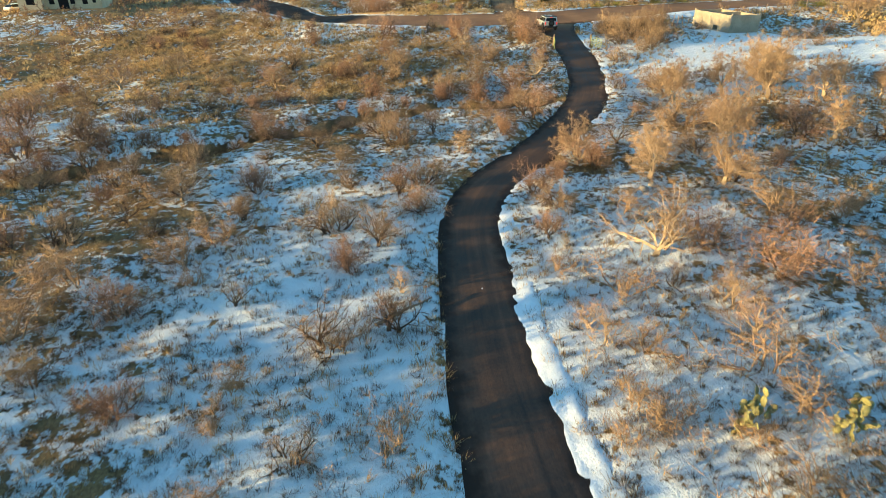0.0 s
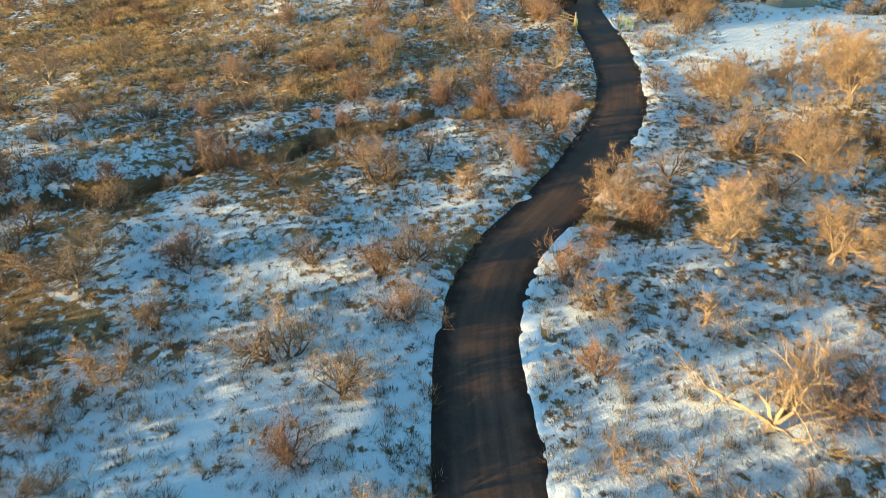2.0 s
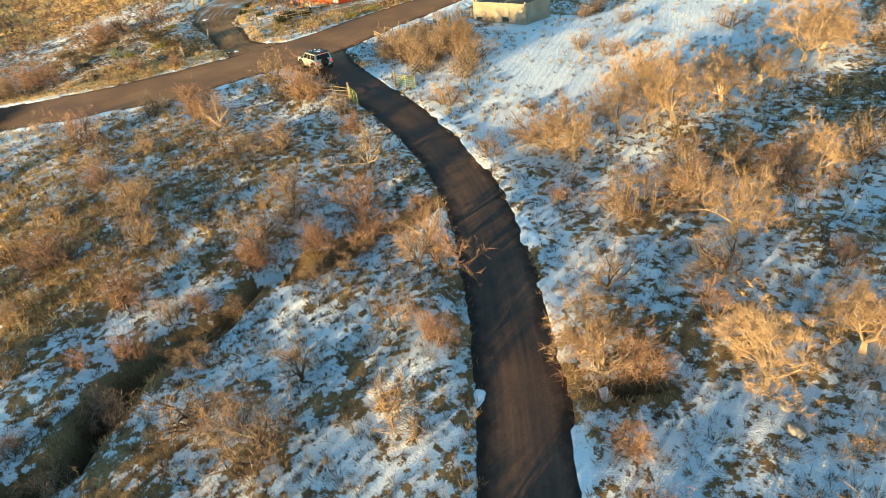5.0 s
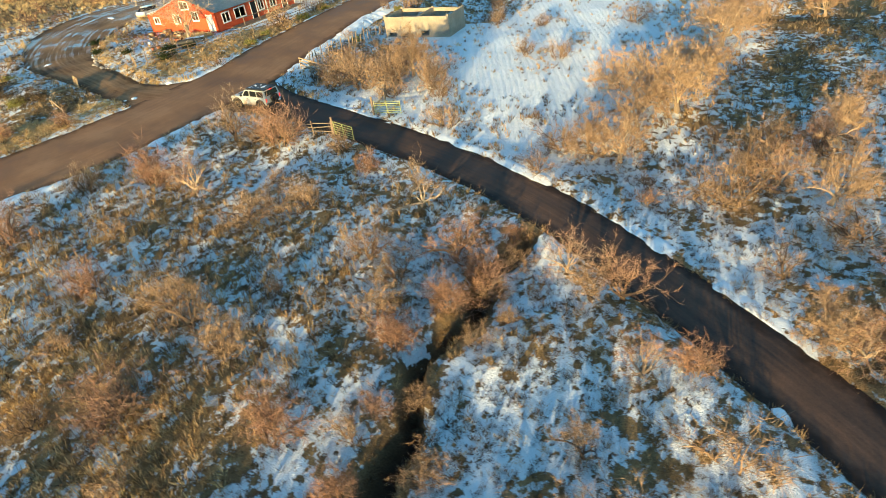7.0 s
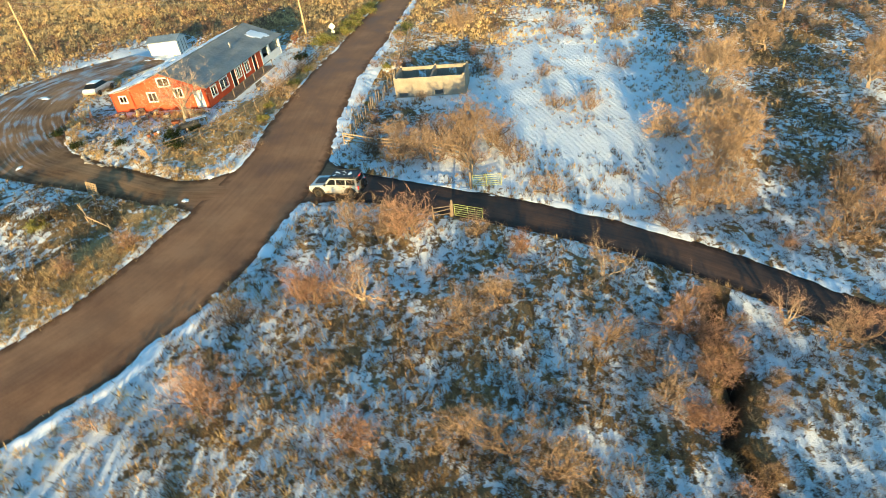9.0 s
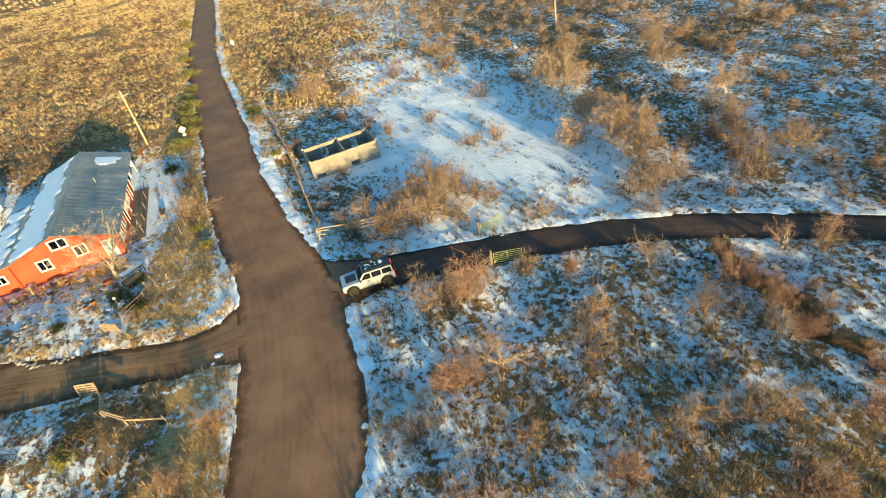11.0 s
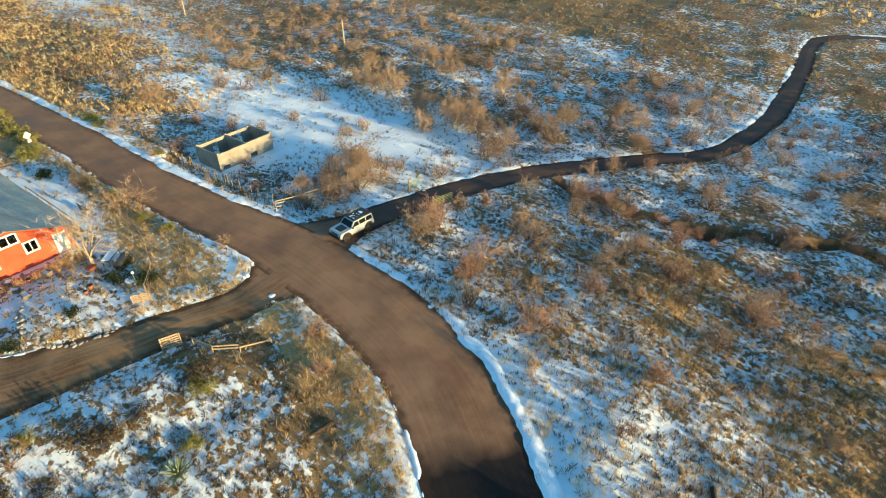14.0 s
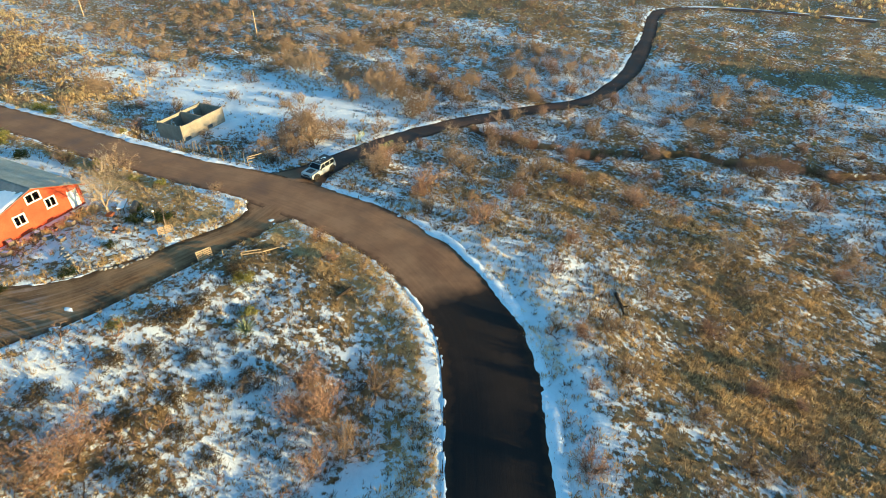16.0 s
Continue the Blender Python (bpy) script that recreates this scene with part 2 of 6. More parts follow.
def land(x, y):
    """The broad slope, which the ways follow: flat by the wash, rising to the junction, falling off to the west and into the bend."""
    x, y = np.asarray(x, float), np.asarray(y, float)
    xs = 90 * np.tanh(x / 90)
    s, p = 0.951 * x + 0.31 * y, -0.31 * x + 0.951 * y                                  # down the sunbeams, and across them
    shade_ridge = 12.4 * np.exp(-((p - 7.5) / 14) ** 2 - ((s + 115) / 24) ** 2)   # unseen ridge in the west, added to shade the first stretch of track
    rise = 0.117 * soft_step(y - 55, 5) - 0.032 * soft_step(y - 86, 4) - 0.0255 * soft_step(y - 102, 4) - 0.0595 * soft_step(y - 420, 5)
    fall = (0.018 * (soft_step(-x - 2, 5) - soft_step(-x - 45, 5)) + 0.052 * (soft_step(-x - 14, 4) - soft_step(-x - 40, 4))) * bend_of((y - 60) / 8)
    hollow = 0.156 * (soft_step(4 - x, 3) - soft_step(-x - 10, 3)) * bend_of((y - 105) / 2.5) * bend_of((x + 24) / 3)
    field = 1.6 * np.exp(-((x - 44) / 22) ** 2 - ((y - 87) / 6) ** 2)
    return -0.38 + 0.0132 * xs + rise - fall - hollow - field + shade_ridge


def spline(points, step):
    """A smooth line through rows of x, y, width, as rows step metres apart."""
    p = np.array(points, float)
    p = np.vstack([2 * p[0] - p[1], p, 2 * p[-1] - p[-2]])
    out = []
    for i in range(1, len(p) - 2):
        n = max(1, int(np.hypot(*(p[i + 1] - p[i])[:2]) / step))
        t = np.linspace(0, 1, n, endpoint=False)[:, None]
        out.append(0.5 * (2 * p[i] + (p[i + 1] - p[i - 1]) * t + (2 * p[i - 1] - 5 * p[i] + 4 * p[i + 1] - p[i + 2]) * t ** 2
                          + (3 * p[i] - p[i - 1] - 3 * p[i + 1] + p[i + 2]) * t ** 3))
    return np.vstack([*out, p[-2:-1]])


MAIN_ROAD = [(420, 172, 5.5), (202.93, 128.97, 5.5), (99.14, 112.83, 5.5), (57.36, 103.87, 5.9), (37.81, 99.92, 6.2), (26.45, 96.73, 6.8), (17.57, 93.9, 7.4), (7.6, 92.32, 7.9),
             (-0.31, 92.11, 8.0), (-6.2, 92.86, 7.6), (-12.2, 95.0, 7.3), (-17.6, 98.0, 7.2),
             (-22.2, 102.8, 7.2), (-27.0, 109.4, 7.0), (-33.0, 117.2, 6.8), (-38.3, 123.8, 6.5), (-44.4, 135.8, 6.5), (-51, 148, 6.5), (-70, 180, 6.5), (-120, 260, 6.5)]
TRACK = [(-140, -98, 2.5), (-27.02, -66.5, 2.5), (-1.94, -58.32, 2.57), (8.15, -52.11, 2.65), (14.21, -45.26, 2.81), (15.02, -35.73, 2.81), (8.95, -14.99, 2.89), (3.55, 6.89, 3.3),
         (2.22, 14.06, 3.2), (1.67, 22.09, 3), (1.57, 28.72, 2.9), (2.18, 32.44, 2.9), (3.51, 35.98, 3), (6.21, 40.24, 3.1), (9.82, 46.67, 3.3), (13.5, 54.51, 3.4),
         (15.42, 61.5, 3.4), (16.26, 69.32, 3.5), (16.35, 76.08, 3.7), (16.31, 82.02, 3.8), (16.16, 86.06, 4.6), (15.85, 88.55, 6.6), (15.62, 90.23, 8.6)]
YARD = [(11.39, 95.61, 8.4), (10.66, 98.13, 4.4), (9.96, 101.32, 3.5), (10.4, 106.37, 3.7), (10.69, 112.49, 4.4), (12.21, 120.57, 7), (18.9, 130.24, 11), (28.12, 134.73, 11), (39.2, 131.8, 8), (41.22, 131.31, 7)]
WASH = [(-60, 28, 2.61), (-45.97, 31.3, 1.74), (-38, 36, 2.39), (-30.06, 37.04, 1.52), (-24.27, 42.81, 2.17), (-19.21, 42.7, 1.42), (-14.75, 47.73, 2.39), (-10.67, 48.75, 1.52), (-7.62, 52.73, 2.17), (-3.32, 53.96, 1.3),
        (-0.23, 55.98, 1.62), (3.77, 55.41, 1.09), (6.96, 56.85, 1.09), (10.98, 56.29, 0.99)]
WASH_UP = [(8.6, 38.9, 0.5), (9.6, 38.2, 0.7), (10.8, 37.6, 0.5)]


def away(x, y, way):
    """Metres from the edge of a way (minus: on it)."""
    x, y = np.asarray(x, float), np.asarray(y, float)
    best = np.full(x.shape, 1e9)
    for a, b in zip(way[:-1], way[1:]):
        d, e = b[0] - a[0], b[1] - a[1]
        t = np.clip(((x - a[0]) * d + (y - a[1]) * e) / (d * d + e * e + 1e-9), 0, 1)
        best = np.minimum(best, np.hypot(x - a[0] - t * d, y - a[1] - t * e) - (a[2] + t * (b[2] - a[2])) / 2)
    return best


LINES = {name: spline(rows, 2.5) for name, rows in (("road", MAIN_ROAD), ("track", TRACK), ("yard", YARD), ("wash", WASH), ("wash_up", WASH_UP))}
# built-on ground: centre, half lengths, turn, level
PADS = [(-69.8, 115.5, 7.2, 5.2, 15.5, 3.35), (36.4, 116.9, 11.4, 7.4, 11.8, 5.45), (40.6, 87.5, 4.6, 2.7, -77.3, 3.02), (44.3, 130.6, 2.4, 2.0, -69.0, 6.55)]


def pad_space(x, y, pad):
    """Metres outside a pad (minus: on it)."""
    cx, cy, hx, hy, turn, _ = pad
    c, s = math.cos(radians(turn)), math.sin(radians(turn))
    return np.maximum(np.abs((x - cx) * c + (y - cy) * s) - hx, np.abs(-(x - cx) * s + (y - cy) * c) - hy)


def on_pad(x, y, grow=0.0):
    return np.logical_or.reduce([pad_space(x, y, pad) < grow for pad in PADS])


def ways(x, y):
    return np.minimum(np.minimum(away(x, y, LINES["road"]), away(x, y, LINES["track"])), away(x, y, LINES["yard"]))


def relief(x, y, near):
    z = land(x, y)
    rough = 0.75 * fbm(x / 16, y / 16, 3) + 0.40 * fbm(x / 4.2, y / 4.2, 9)
    rough = rough * (1 - 0.6 * np.exp(-((x - 44) / 24) ** 4 - ((y - 71) / 13) ** 4))       # the open field lies smoother
    z = z + rough * smooth(0.3, 4.0, near) + 0.10 * smooth(0.2, 1.2, near)
    z = z + 0.65 * np.exp(-(((x - 5.0) * 0.83 - (y - 46.5) * 0.55) / 1.6) ** 2 - (((x - 5.0) * 0.55 + (y - 46.5) * 0.83) / 5.5) ** 2) * smooth(0.1, 1.0, near)
    wash = np.minimum(away(x, y, LINES["wash"]), away(x, y, LINES["wash_up"]) + 0.25) + 0.6 * fbm(x / 2.6, y / 2.6, 21)
    z = z - (2.3 * (1 - smooth(-0.8, 0.35, wash)) + 0.35 * (1 - smooth(0, 4.0, wash))) * smooth(0.4, 2.0, near)
    road = away(x, y, LINES["road"])
    cut = smooth(-14, -19, x) * ((x + 6) * 36.2 + (y - 93.3) * 35 < 0)                  # bank above the outer bend
    z = z + cut * 0.45 * smooth(0.8, 4.5, road) * (1 - smooth(5, 22, road))
    for pad in PADS:
        z = z + (pad[5] - z) * (1 - smooth(0.2, 5.0, pad_space(x, y, pad)))
    return np.where(near < 0.25, np.minimum(z, land(x, y) - 0.12), z)


def ground_z(x, y):
    x, y = np.atleast_1d(np.asarray(x, float)), np.atleast_1d(np.asarray(y, float))
    return relief(x, y, ways(x, y))


def gz(x, y):
    return float(ground_z(x, y)[0])


def snow_cover(x, y, near):
    """How much of the ground is under snow: thick in the open field, thin in the wash and on the far grass slopes."""
    s = 0.60 + 0.22 * fbm(x / 18, y / 18, 31) + 0.35 * fbm(x / 5, y / 5, 34)
    s = s + 0.85 * np.exp(-((x - 44) / 24) ** 4 - ((y - 71) / 13) ** 4)                 # open field
    s = s + 0.12 * smooth(56, 70, y) * smooth(-6, -16, x) * (1 - smooth(98, 106, y))      # western slope
    s = s + 0.06 * np.exp(-((x - 18) / 9) ** 2 - ((y - 34) / 13) ** 2)
    s = s - 0.55 * smooth(100, 106, y) * smooth(44, 56, x) - 0.45 * smooth(138, 150, y) - 0.30 * smooth(108, 118, y) * smooth(-30, -50, x)
    s = s - 0.62 * smooth(54, 80, x - 0.25 * (y - 90) + 34 * fbm(x / 11, y / 11, 36)) * smooth(78, 104, y + 16 * fbm(x / 9, y / 9, 38))              # dry grass beyond the fence
    s = s - 0.42 * smooth(99.0, 101, y) * smooth(12, 16, x) * (1 - smooth(105.5, 107, y))  # roadside grass by the house
    s = s + 0.12 * np.exp(-((x - 18) / 5) ** 2 - ((y - 112) / 6) ** 2)                  # house yard
    s = s - 0.46 * np.exp(-((x - 1) / 10) ** 2 - ((y - 100.5) / 5) ** 2)                 # grass verge inside the bend
    s = s + 0.14 * np.exp(-(x / 9) ** 2 - ((y - 113) / 7) ** 2)
    s = s + 0.12 * np.exp(-((x + 6) / 9) ** 2 - ((y - 24) / 11) ** 2) + 0.12 * np.exp(-((x + 12) / 14) ** 2 - ((y - 118) / 9) ** 2)
    s = s + 0.08 * np.exp(-((x - 10) / 10) ** 2 - ((y - 18) / 9) ** 2)
    s = s - 0.22 * np.exp(-((x - 31) / 5) ** 2 - ((y - 85) / 5) ** 2)
    s = s - 0.22 * smooth(-10, -28, x) * smooth(54, 68, y)
    s = s - 0.30 * (1 - smooth(-8, 8, y)) + 0.24 * np.exp(-((x + 9) / 9) ** 2 - ((y - 25) / 11) ** 2)
    s = s + 0.6 * np.exp(-((x - 38) / 8) ** 4 - ((y - 107.6 - 0.2 * (x - 38)) / 1.6) ** 2)                     # strip before the porch
    s = s - 0.26 * smooth(-22, -32, x) * smooth(64, 76, y) * (1 - smooth(92, 97, y)) - 0.14 * np.exp(-((x + 3) / 10) ** 2 - ((y - 115) / 9) ** 2)
    s = s - 0.24 * smooth(50, 60, x) * (1 - smooth(62, 74, y)) - 0.10 * np.exp(-((x + 21) / 10) ** 2 - ((y - 33) / 11) ** 2) - 0.22 * np.exp(-((x + 12) / 11) ** 2 - ((y - 63) / 9) ** 2)
    s = s + 0.7 * np.exp(-((x - 50) / 6) ** 2 - ((y - 120) / 6) ** 2) + 0.6 * np.exp(-((x - 44) / 9) ** 2 - ((y - 133) / 5) ** 2)   # behind house and shed
    s = s - 0.13 * np.exp(-((x + 6) / 20) ** 2 - ((y - 70) / 16) ** 2) - 0.15 * np.exp(-((x - 46) / 30) ** 4 - ((y - 48.5) / 4) ** 2)
    s = s + 0.50 * smooth(-4, -9, x) * (1 - smooth(2.5, 8.5, away(x, y, LINES["road"]))) * ((x + 6) * 36.2 + (y - 93.3) * 35 < 0)   # under the cut bank
    s = s + 0.20 * np.exp(-((x + 21) / 9) ** 2 - ((y - 86) / 9) ** 2) + 0.45 * np.exp(-((x - 3) / 5) ** 2 - ((y - 124) / 3) ** 2)      # open patches by the bend
    bed = np.minimum(away(x, y, LINES["wash"]), away(x, y, LINES["wash_up"])) + 1.2 * fbm(x / 3, y / 3, 22)
    s = s - 1.3 * (1 - smooth(-0.5, 0.6, bed))
    s = s + 0.35 * (1 - smooth(0.2, 1.2, away(x, y, LINES["road"]))) * smooth(-0.2, 0.2, near) - 0.15 * (1 - smooth(0.3, 1.4, away(x, y, LINES["track"])))
    return np.clip(s, -0.6, 1.6)


def mesh_from(name, verts, quads=None, tris=None):
    me = bpy.data.meshes.new(name)
    n4, n3 = (0 if quads is None else len(quads)), (0 if tris is None else len(tris))
    me.vertices.add(len(verts))
    me.vertices.foreach_set("co", np.asarray(verts, np.float32).ravel())
    loops = np.concatenate([a.ravel() for a in (quads, tris) if a is not None]).astype(np.int32)
    me.loops.add(len(loops))
    me.loops.foreach_set("vertex_index", loops)
    me.polygons.add(n4 + n3)
    starts = np.concatenate([np.arange(n4) * 4, n4 * 4 + np.arange(n3) * 3]).astype(np.int32)
    me.polygons.foreach_set("loop_start", starts)
    me.update(calc_edges=True)
    me.validate()
    return me


def grid_quads(rows, cols):
    i = (np.arange(rows - 1)[:, None] * cols + np.arange(cols - 1)[None, :]).ravel()
    return np.stack([i, i + 1, i + cols + 1, i + cols], 1)


def set_attr(me, name, values):
    a = me.attributes.new(name, "FLOAT", "POINT")
    a.data.foreach_set("value", np.asarray(values, np.float32).ravel())


def shade_smooth(me):
    me.polygons.foreach_set("use_smooth", np.ones(len(me.polygons), bool))


def far_axis(lo, hi, step, reach):
    out = 2.0 * 1.32 ** np.arange(24)
    out = np.cumsum(out)
    out = out[out < reach]
    return np.concatenate([lo - out[::-1], np.arange(lo, hi + step / 2, step), hi + out])


def build_ground():
    gx, gy = far_axis(-62, 86, 0.5, 3000), far_axis(-40, 150, 0.5, 3000)
    x, y = np.meshgrid(gx, gy)
    x, y = x.ravel(), y.ravel()
    near = ways(x, y)
    me = mesh_from("ground", np.stack([x, y, relief(x, y, near)], 1), grid_quads(len(gy), len(gx)))
    set_attr(me, "snow", snow_cover(x, y, near))
    set_attr(me, "rows", np.exp(-((x - 44) / 24) ** 4 - ((y - 71) / 13) ** 4))
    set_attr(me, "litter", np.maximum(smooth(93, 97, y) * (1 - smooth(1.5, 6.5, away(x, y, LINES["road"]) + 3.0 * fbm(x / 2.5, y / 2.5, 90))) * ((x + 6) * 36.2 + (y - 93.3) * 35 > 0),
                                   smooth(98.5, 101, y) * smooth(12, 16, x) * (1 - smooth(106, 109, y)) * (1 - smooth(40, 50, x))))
    # mask of the painted shade along the wash beds
    set_attr(me, "wash_shade", 1 - smooth(-0.6, 0.5, np.minimum(away(x, y, LINES["wash"]), away(x, y, LINES["wash_up"])) + 0.6 * fbm(x / 2.6, y / 2.6, 21)))
    shade_smooth(me)
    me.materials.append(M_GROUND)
    return tagged(new("ground", me), "scrubland ground with patchy snow and dry grass", "ground", kind="structure")


build_ground()


def build_way(name, points, mat, lift, label, crown=0.06, across=11, step=0.6):
    line = spline(points, step)
    d = np.gradient(line[:, :2], axis=0)
    d /= np.linalg.norm(d, axis=1)[:, None]
    side = np.stack([-d[:, 1], d[:, 0]], 1)
    u = np.linspace(-1, 1, across)
    half = (line[:, 2] / 2 + 0.35)[:, None]
    x, y = line[:, 0:1] + side[:, 0:1] * u * half, line[:, 1:2] + side[:, 1:2] * u * half
    rut = -0.035 * np.exp(-((np.abs(u) - 0.48) / 0.13) ** 2)
    z = land(x, y) + lift + crown * (1 - u ** 2) + rut + 0.04 * fbm(x / 2.2, y / 2.2, 41)
    along = np.concatenate([[0], np.cumsum(np.hypot(*np.diff(line[:, :2], axis=0).T))])
    me = mesh_from(name, np.stack([x, y, z], 2).reshape(-1, 3), grid_quads(len(line), across)[:, ::-1])
    set_attr(me, "across", np.broadcast_to(u * half, x.shape))
    set_attr(me, "edge", np.broadcast_to((1 - np.abs(u)) * half, x.shape))
    set_attr(me, "along", np.broadcast_to(along[:, None], x.shape))
    shade_smooth(me)
    me.materials.append(mat)
    return tagged(new(name, me), label, "road", kind="structure")


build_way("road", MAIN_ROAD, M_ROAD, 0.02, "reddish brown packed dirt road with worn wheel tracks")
build_way("driveway", TRACK, M_DRIVE, -0.02, "dark damp dirt track winding through the scrub")
build_way("yard_drive", YARD, M_YARD, -0.01, "muddy dirt drive curving to the yard behind the house")


# ---------------------------------------------------------------- snow along the ways
def build_bank(name, points, sign, lo, hi, width, height, seed, fill=0.5, step=0.25, ragged=1.0):
    """Ploughed snow along one edge of a way; its ragged foot runs out over the dirt."""
    line = spline(points, step)
    keep = slice(*[int(len(line) * v) for v in (lo, hi)])
    d = np.gradient(line[:, :2], axis=0)
    d /= np.linalg.norm(d, axis=1)[:, None]
    side = np.stack([-d[:, 1], d[:, 0]], 1)[keep] * sign
    line = line[keep]
    w = np.concatenate([np.linspace(-0.55, 0.5, 9), np.linspace(0.68, width, 6)])
    off = line[:, 2:3] / 2 + w
    x, y = line[:, 0:1] + side[:, 0:1] * off, line[:, 1:2] + side[:, 1:2] * off
    wob = 0.62 * ragged * fbm(x / 0.9, y / 0.9, seed) + 0.5 * fbm(x / 5, y / 5, seed + 5) - 0.08
    ww = w + wob
    amount = fill + 1.3 * fbm(x / 4, y / 4, seed + 9)
    z = land(x, y) + height * amount * smooth(-0.1, 0.35, ww) * (1 - smooth(width * 0.55, width, ww)) - 0.16 * (1 - smooth(-0.22, 0.02, ww)) \
        - 0.22 * smooth(width * 0.3, width, w) + 0.10 * smooth(0.2, 0.9, ww) * (1 - smooth(width * 0.5, width, ww)) * smooth(-0.1, 0.2, amount) - 0.2 * (1 - smooth(-0.2, 0.1, amount)) + (0.04 + 0.4 * height) * fbm(x / 0.55, y / 0.55, seed + 12) * smooth(-0.3, 0.2, ww)
    blocked = np.minimum.reduce([away(x, y, LINES[k]) for k in ("road", "track", "yard") if LINES[k] is not points_line(points)])
    z = np.where(blocked < 0.0, land(x, y) - 0.5, z)
    me = mesh_from(name, np.stack([x, y, z], 2).reshape(-1, 3), grid_quads(*x.shape)[:, ::(-1 if sign > 0 else 1)])
    shade_smooth(me)
    me.materials.append(M_SNOW)
    return tagged(new(name, me), "low bank of ploughed snow along the edge of the dirt way", "snow", kind="stuff")


def points_line(points):
    return LINES["road" if points is MAIN_ROAD else "track" if points is TRACK else "yard"]


build_bank("snow_bank", MAIN_ROAD, 1, 0.30, 0.93, 2.0, 0.20, 51, 0.6, ragged=0.45)
build_bank("snow_bank", MAIN_ROAD, -1, 0.30, 0.93, 0.7, 0.12, 61, 0.45, ragged=0.4)
build_bank("snow_bank", TRACK, 1, 0.02, 0.97, 0.8, 0.10, 71, -0.5, ragged=0.5)
build_bank("snow_bank", TRACK, -1, 0.02, 0.97, 1.9, 0.06, 81, 0.3, ragged=0.28)
build_bank("snow_bank", YARD, 1, 0.08, 0.5, 0.7, 0.08, 91, -0.15)
build_bank("snow_bank", YARD, -1, 0.12, 0.5, 0.7, 0.08, 95, -0.15, ragged=0.7)


# ---------------------------------------------------------------- plants
class Sticks:
    """Collects tapered three-sided sticks as one mesh."""

    def __init__(self):
        self.v, self.f = [], []

    def add(self, a, b, ra, rb):
        d = (b - a).normalized()
        s = d.cross(Vector((0.31, 0.22, 0.92))).normalized()
        t = d.cross(s)
        n = len(self.v)
        ring = [math.cos(k) * s + math.sin(k) * t for k in (0, 2.094, 4.189)]
        self.v += [a + r * ra for r in ring]
        if rb < 0.003:
            self.v.append(b)
            self.f += [(n, n + 1, n + 3), (n + 1, n + 2, n + 3), (n + 2, n, n + 3)]
        else:
            self.v += [b + r * rb for r in ring]
            for k in range(3):
                m = (k + 1) % 3
                self.f += [(n + k, n + m, n + 3 + m), (n + k, n + 3 + m, n + 3 + k)]

    def mesh(self, name, mat):
        me = bpy.data.meshes.new(name)
        me.from_pydata([tuple(v) for v in self.v], [], self.f)
        me.materials.append(mat)
        return me


def unit(rng):
    while True:
        v = Vector((rng.uniform(-1, 1), rng.uniform(-1, 1), rng.uniform(-1, 1)))
        if 0.05 < v.length < 1:
            return v.normalized()


def grow(rng, stems, height, spread, twigs, trunk=0.0, droop=0.0, thick=0.035, twig_len=0.5, twig_r=0.009, depth=2):
    """Bare wood and twigs of one shrub or small tree."""
    wood, fine = Sticks(), Sticks()
    tips = []

    def limb(p, d, length, r, level):
        pieces = ((3, 3, 1) if depth > 1 else (2, 1, 1))[level]
        for k in range(pieces):
            d = (d + unit(rng) * 0.52 + Vector((0, 0, 0.08 - droop * level))).normalized()
            q = p + d * (length / pieces)
            r2 = r * 0.74
            wood.add(p, q, r, r2)
            p, r = q, r2
            tips.append((p.copy(), d.copy(), level))
            if level < depth and (k > 0 or level == 0):
                for _ in range(2 if level == 0 else 2):
                    out = (d + unit(rng) * 1.15 + Vector((0, 0, 0.12))).normalized()
                    limb(p, out, length * rng.uniform(0.5, 0.75), r * 0.62, level + 1)

    start = Vector((0, 0, -0.15))
    if trunk:
        lean = Vector((rng.uniform(-0.2, 0.2), rng.uniform(-0.2, 0.2), 1))
        top = start + lean * (trunk + 0.15)
        wood.add(start, (start + top) / 2, thick * 2.6, thick * 2.1)
        wood.add((start + top) / 2, top, thick * 2.1, thick * 1.7)
        start = top
    turn = rng.uniform(0, 6.28)
    for k in range(stems):
        a = turn + 6.283 * k / stems + rng.uniform(-0.4, 0.4)
        s = spread * rng.uniform(0.35, 1.1)
        d = Vector((math.cos(a) * s, math.sin(a) * s, 1)).normalized()
        limb(start + Vector((math.cos(a), math.sin(a), 0)) * (0.06 if trunk else 0.14), d, height * rng.uniform(0.42, 0.62), thick * rng.uniform(0.7, 1.1), 0)
    far = [t for t in tips if t[2] > 0] or tips
    for _ in range(twigs):
        p, d, level = rng.choice(far)
        q = p - d * rng.uniform(0.0, 0.22) + unit(rng) * 0.03
        e = (d * 0.7 + unit(rng) * 1.0 + Vector((0, 0, 0.18 - droop))).normalized()
        fine.add(q, q + e * twig_len * rng.uniform(0.5, 1.3), twig_r * rng.uniform(0.7, 1.2), 0.0)
    return wood, fine


def plant_kind(name, label, category, seed, mats, **how):
    wood, fine = grow(random.Random(seed), **how)
    root = new(name)
    for part_name, sticks, mat in (("trunk" if how.get("trunk") else "stem", wood, mats[0]), ("crown", fine, mats[1])):
        ob = new(part_name, sticks.mesh(name + "_" + part_name, mat))
        ob.parent = root
        if part_name == "crown":
            tagged(ob, kind="stuff")
    return tagged(root, label, category)


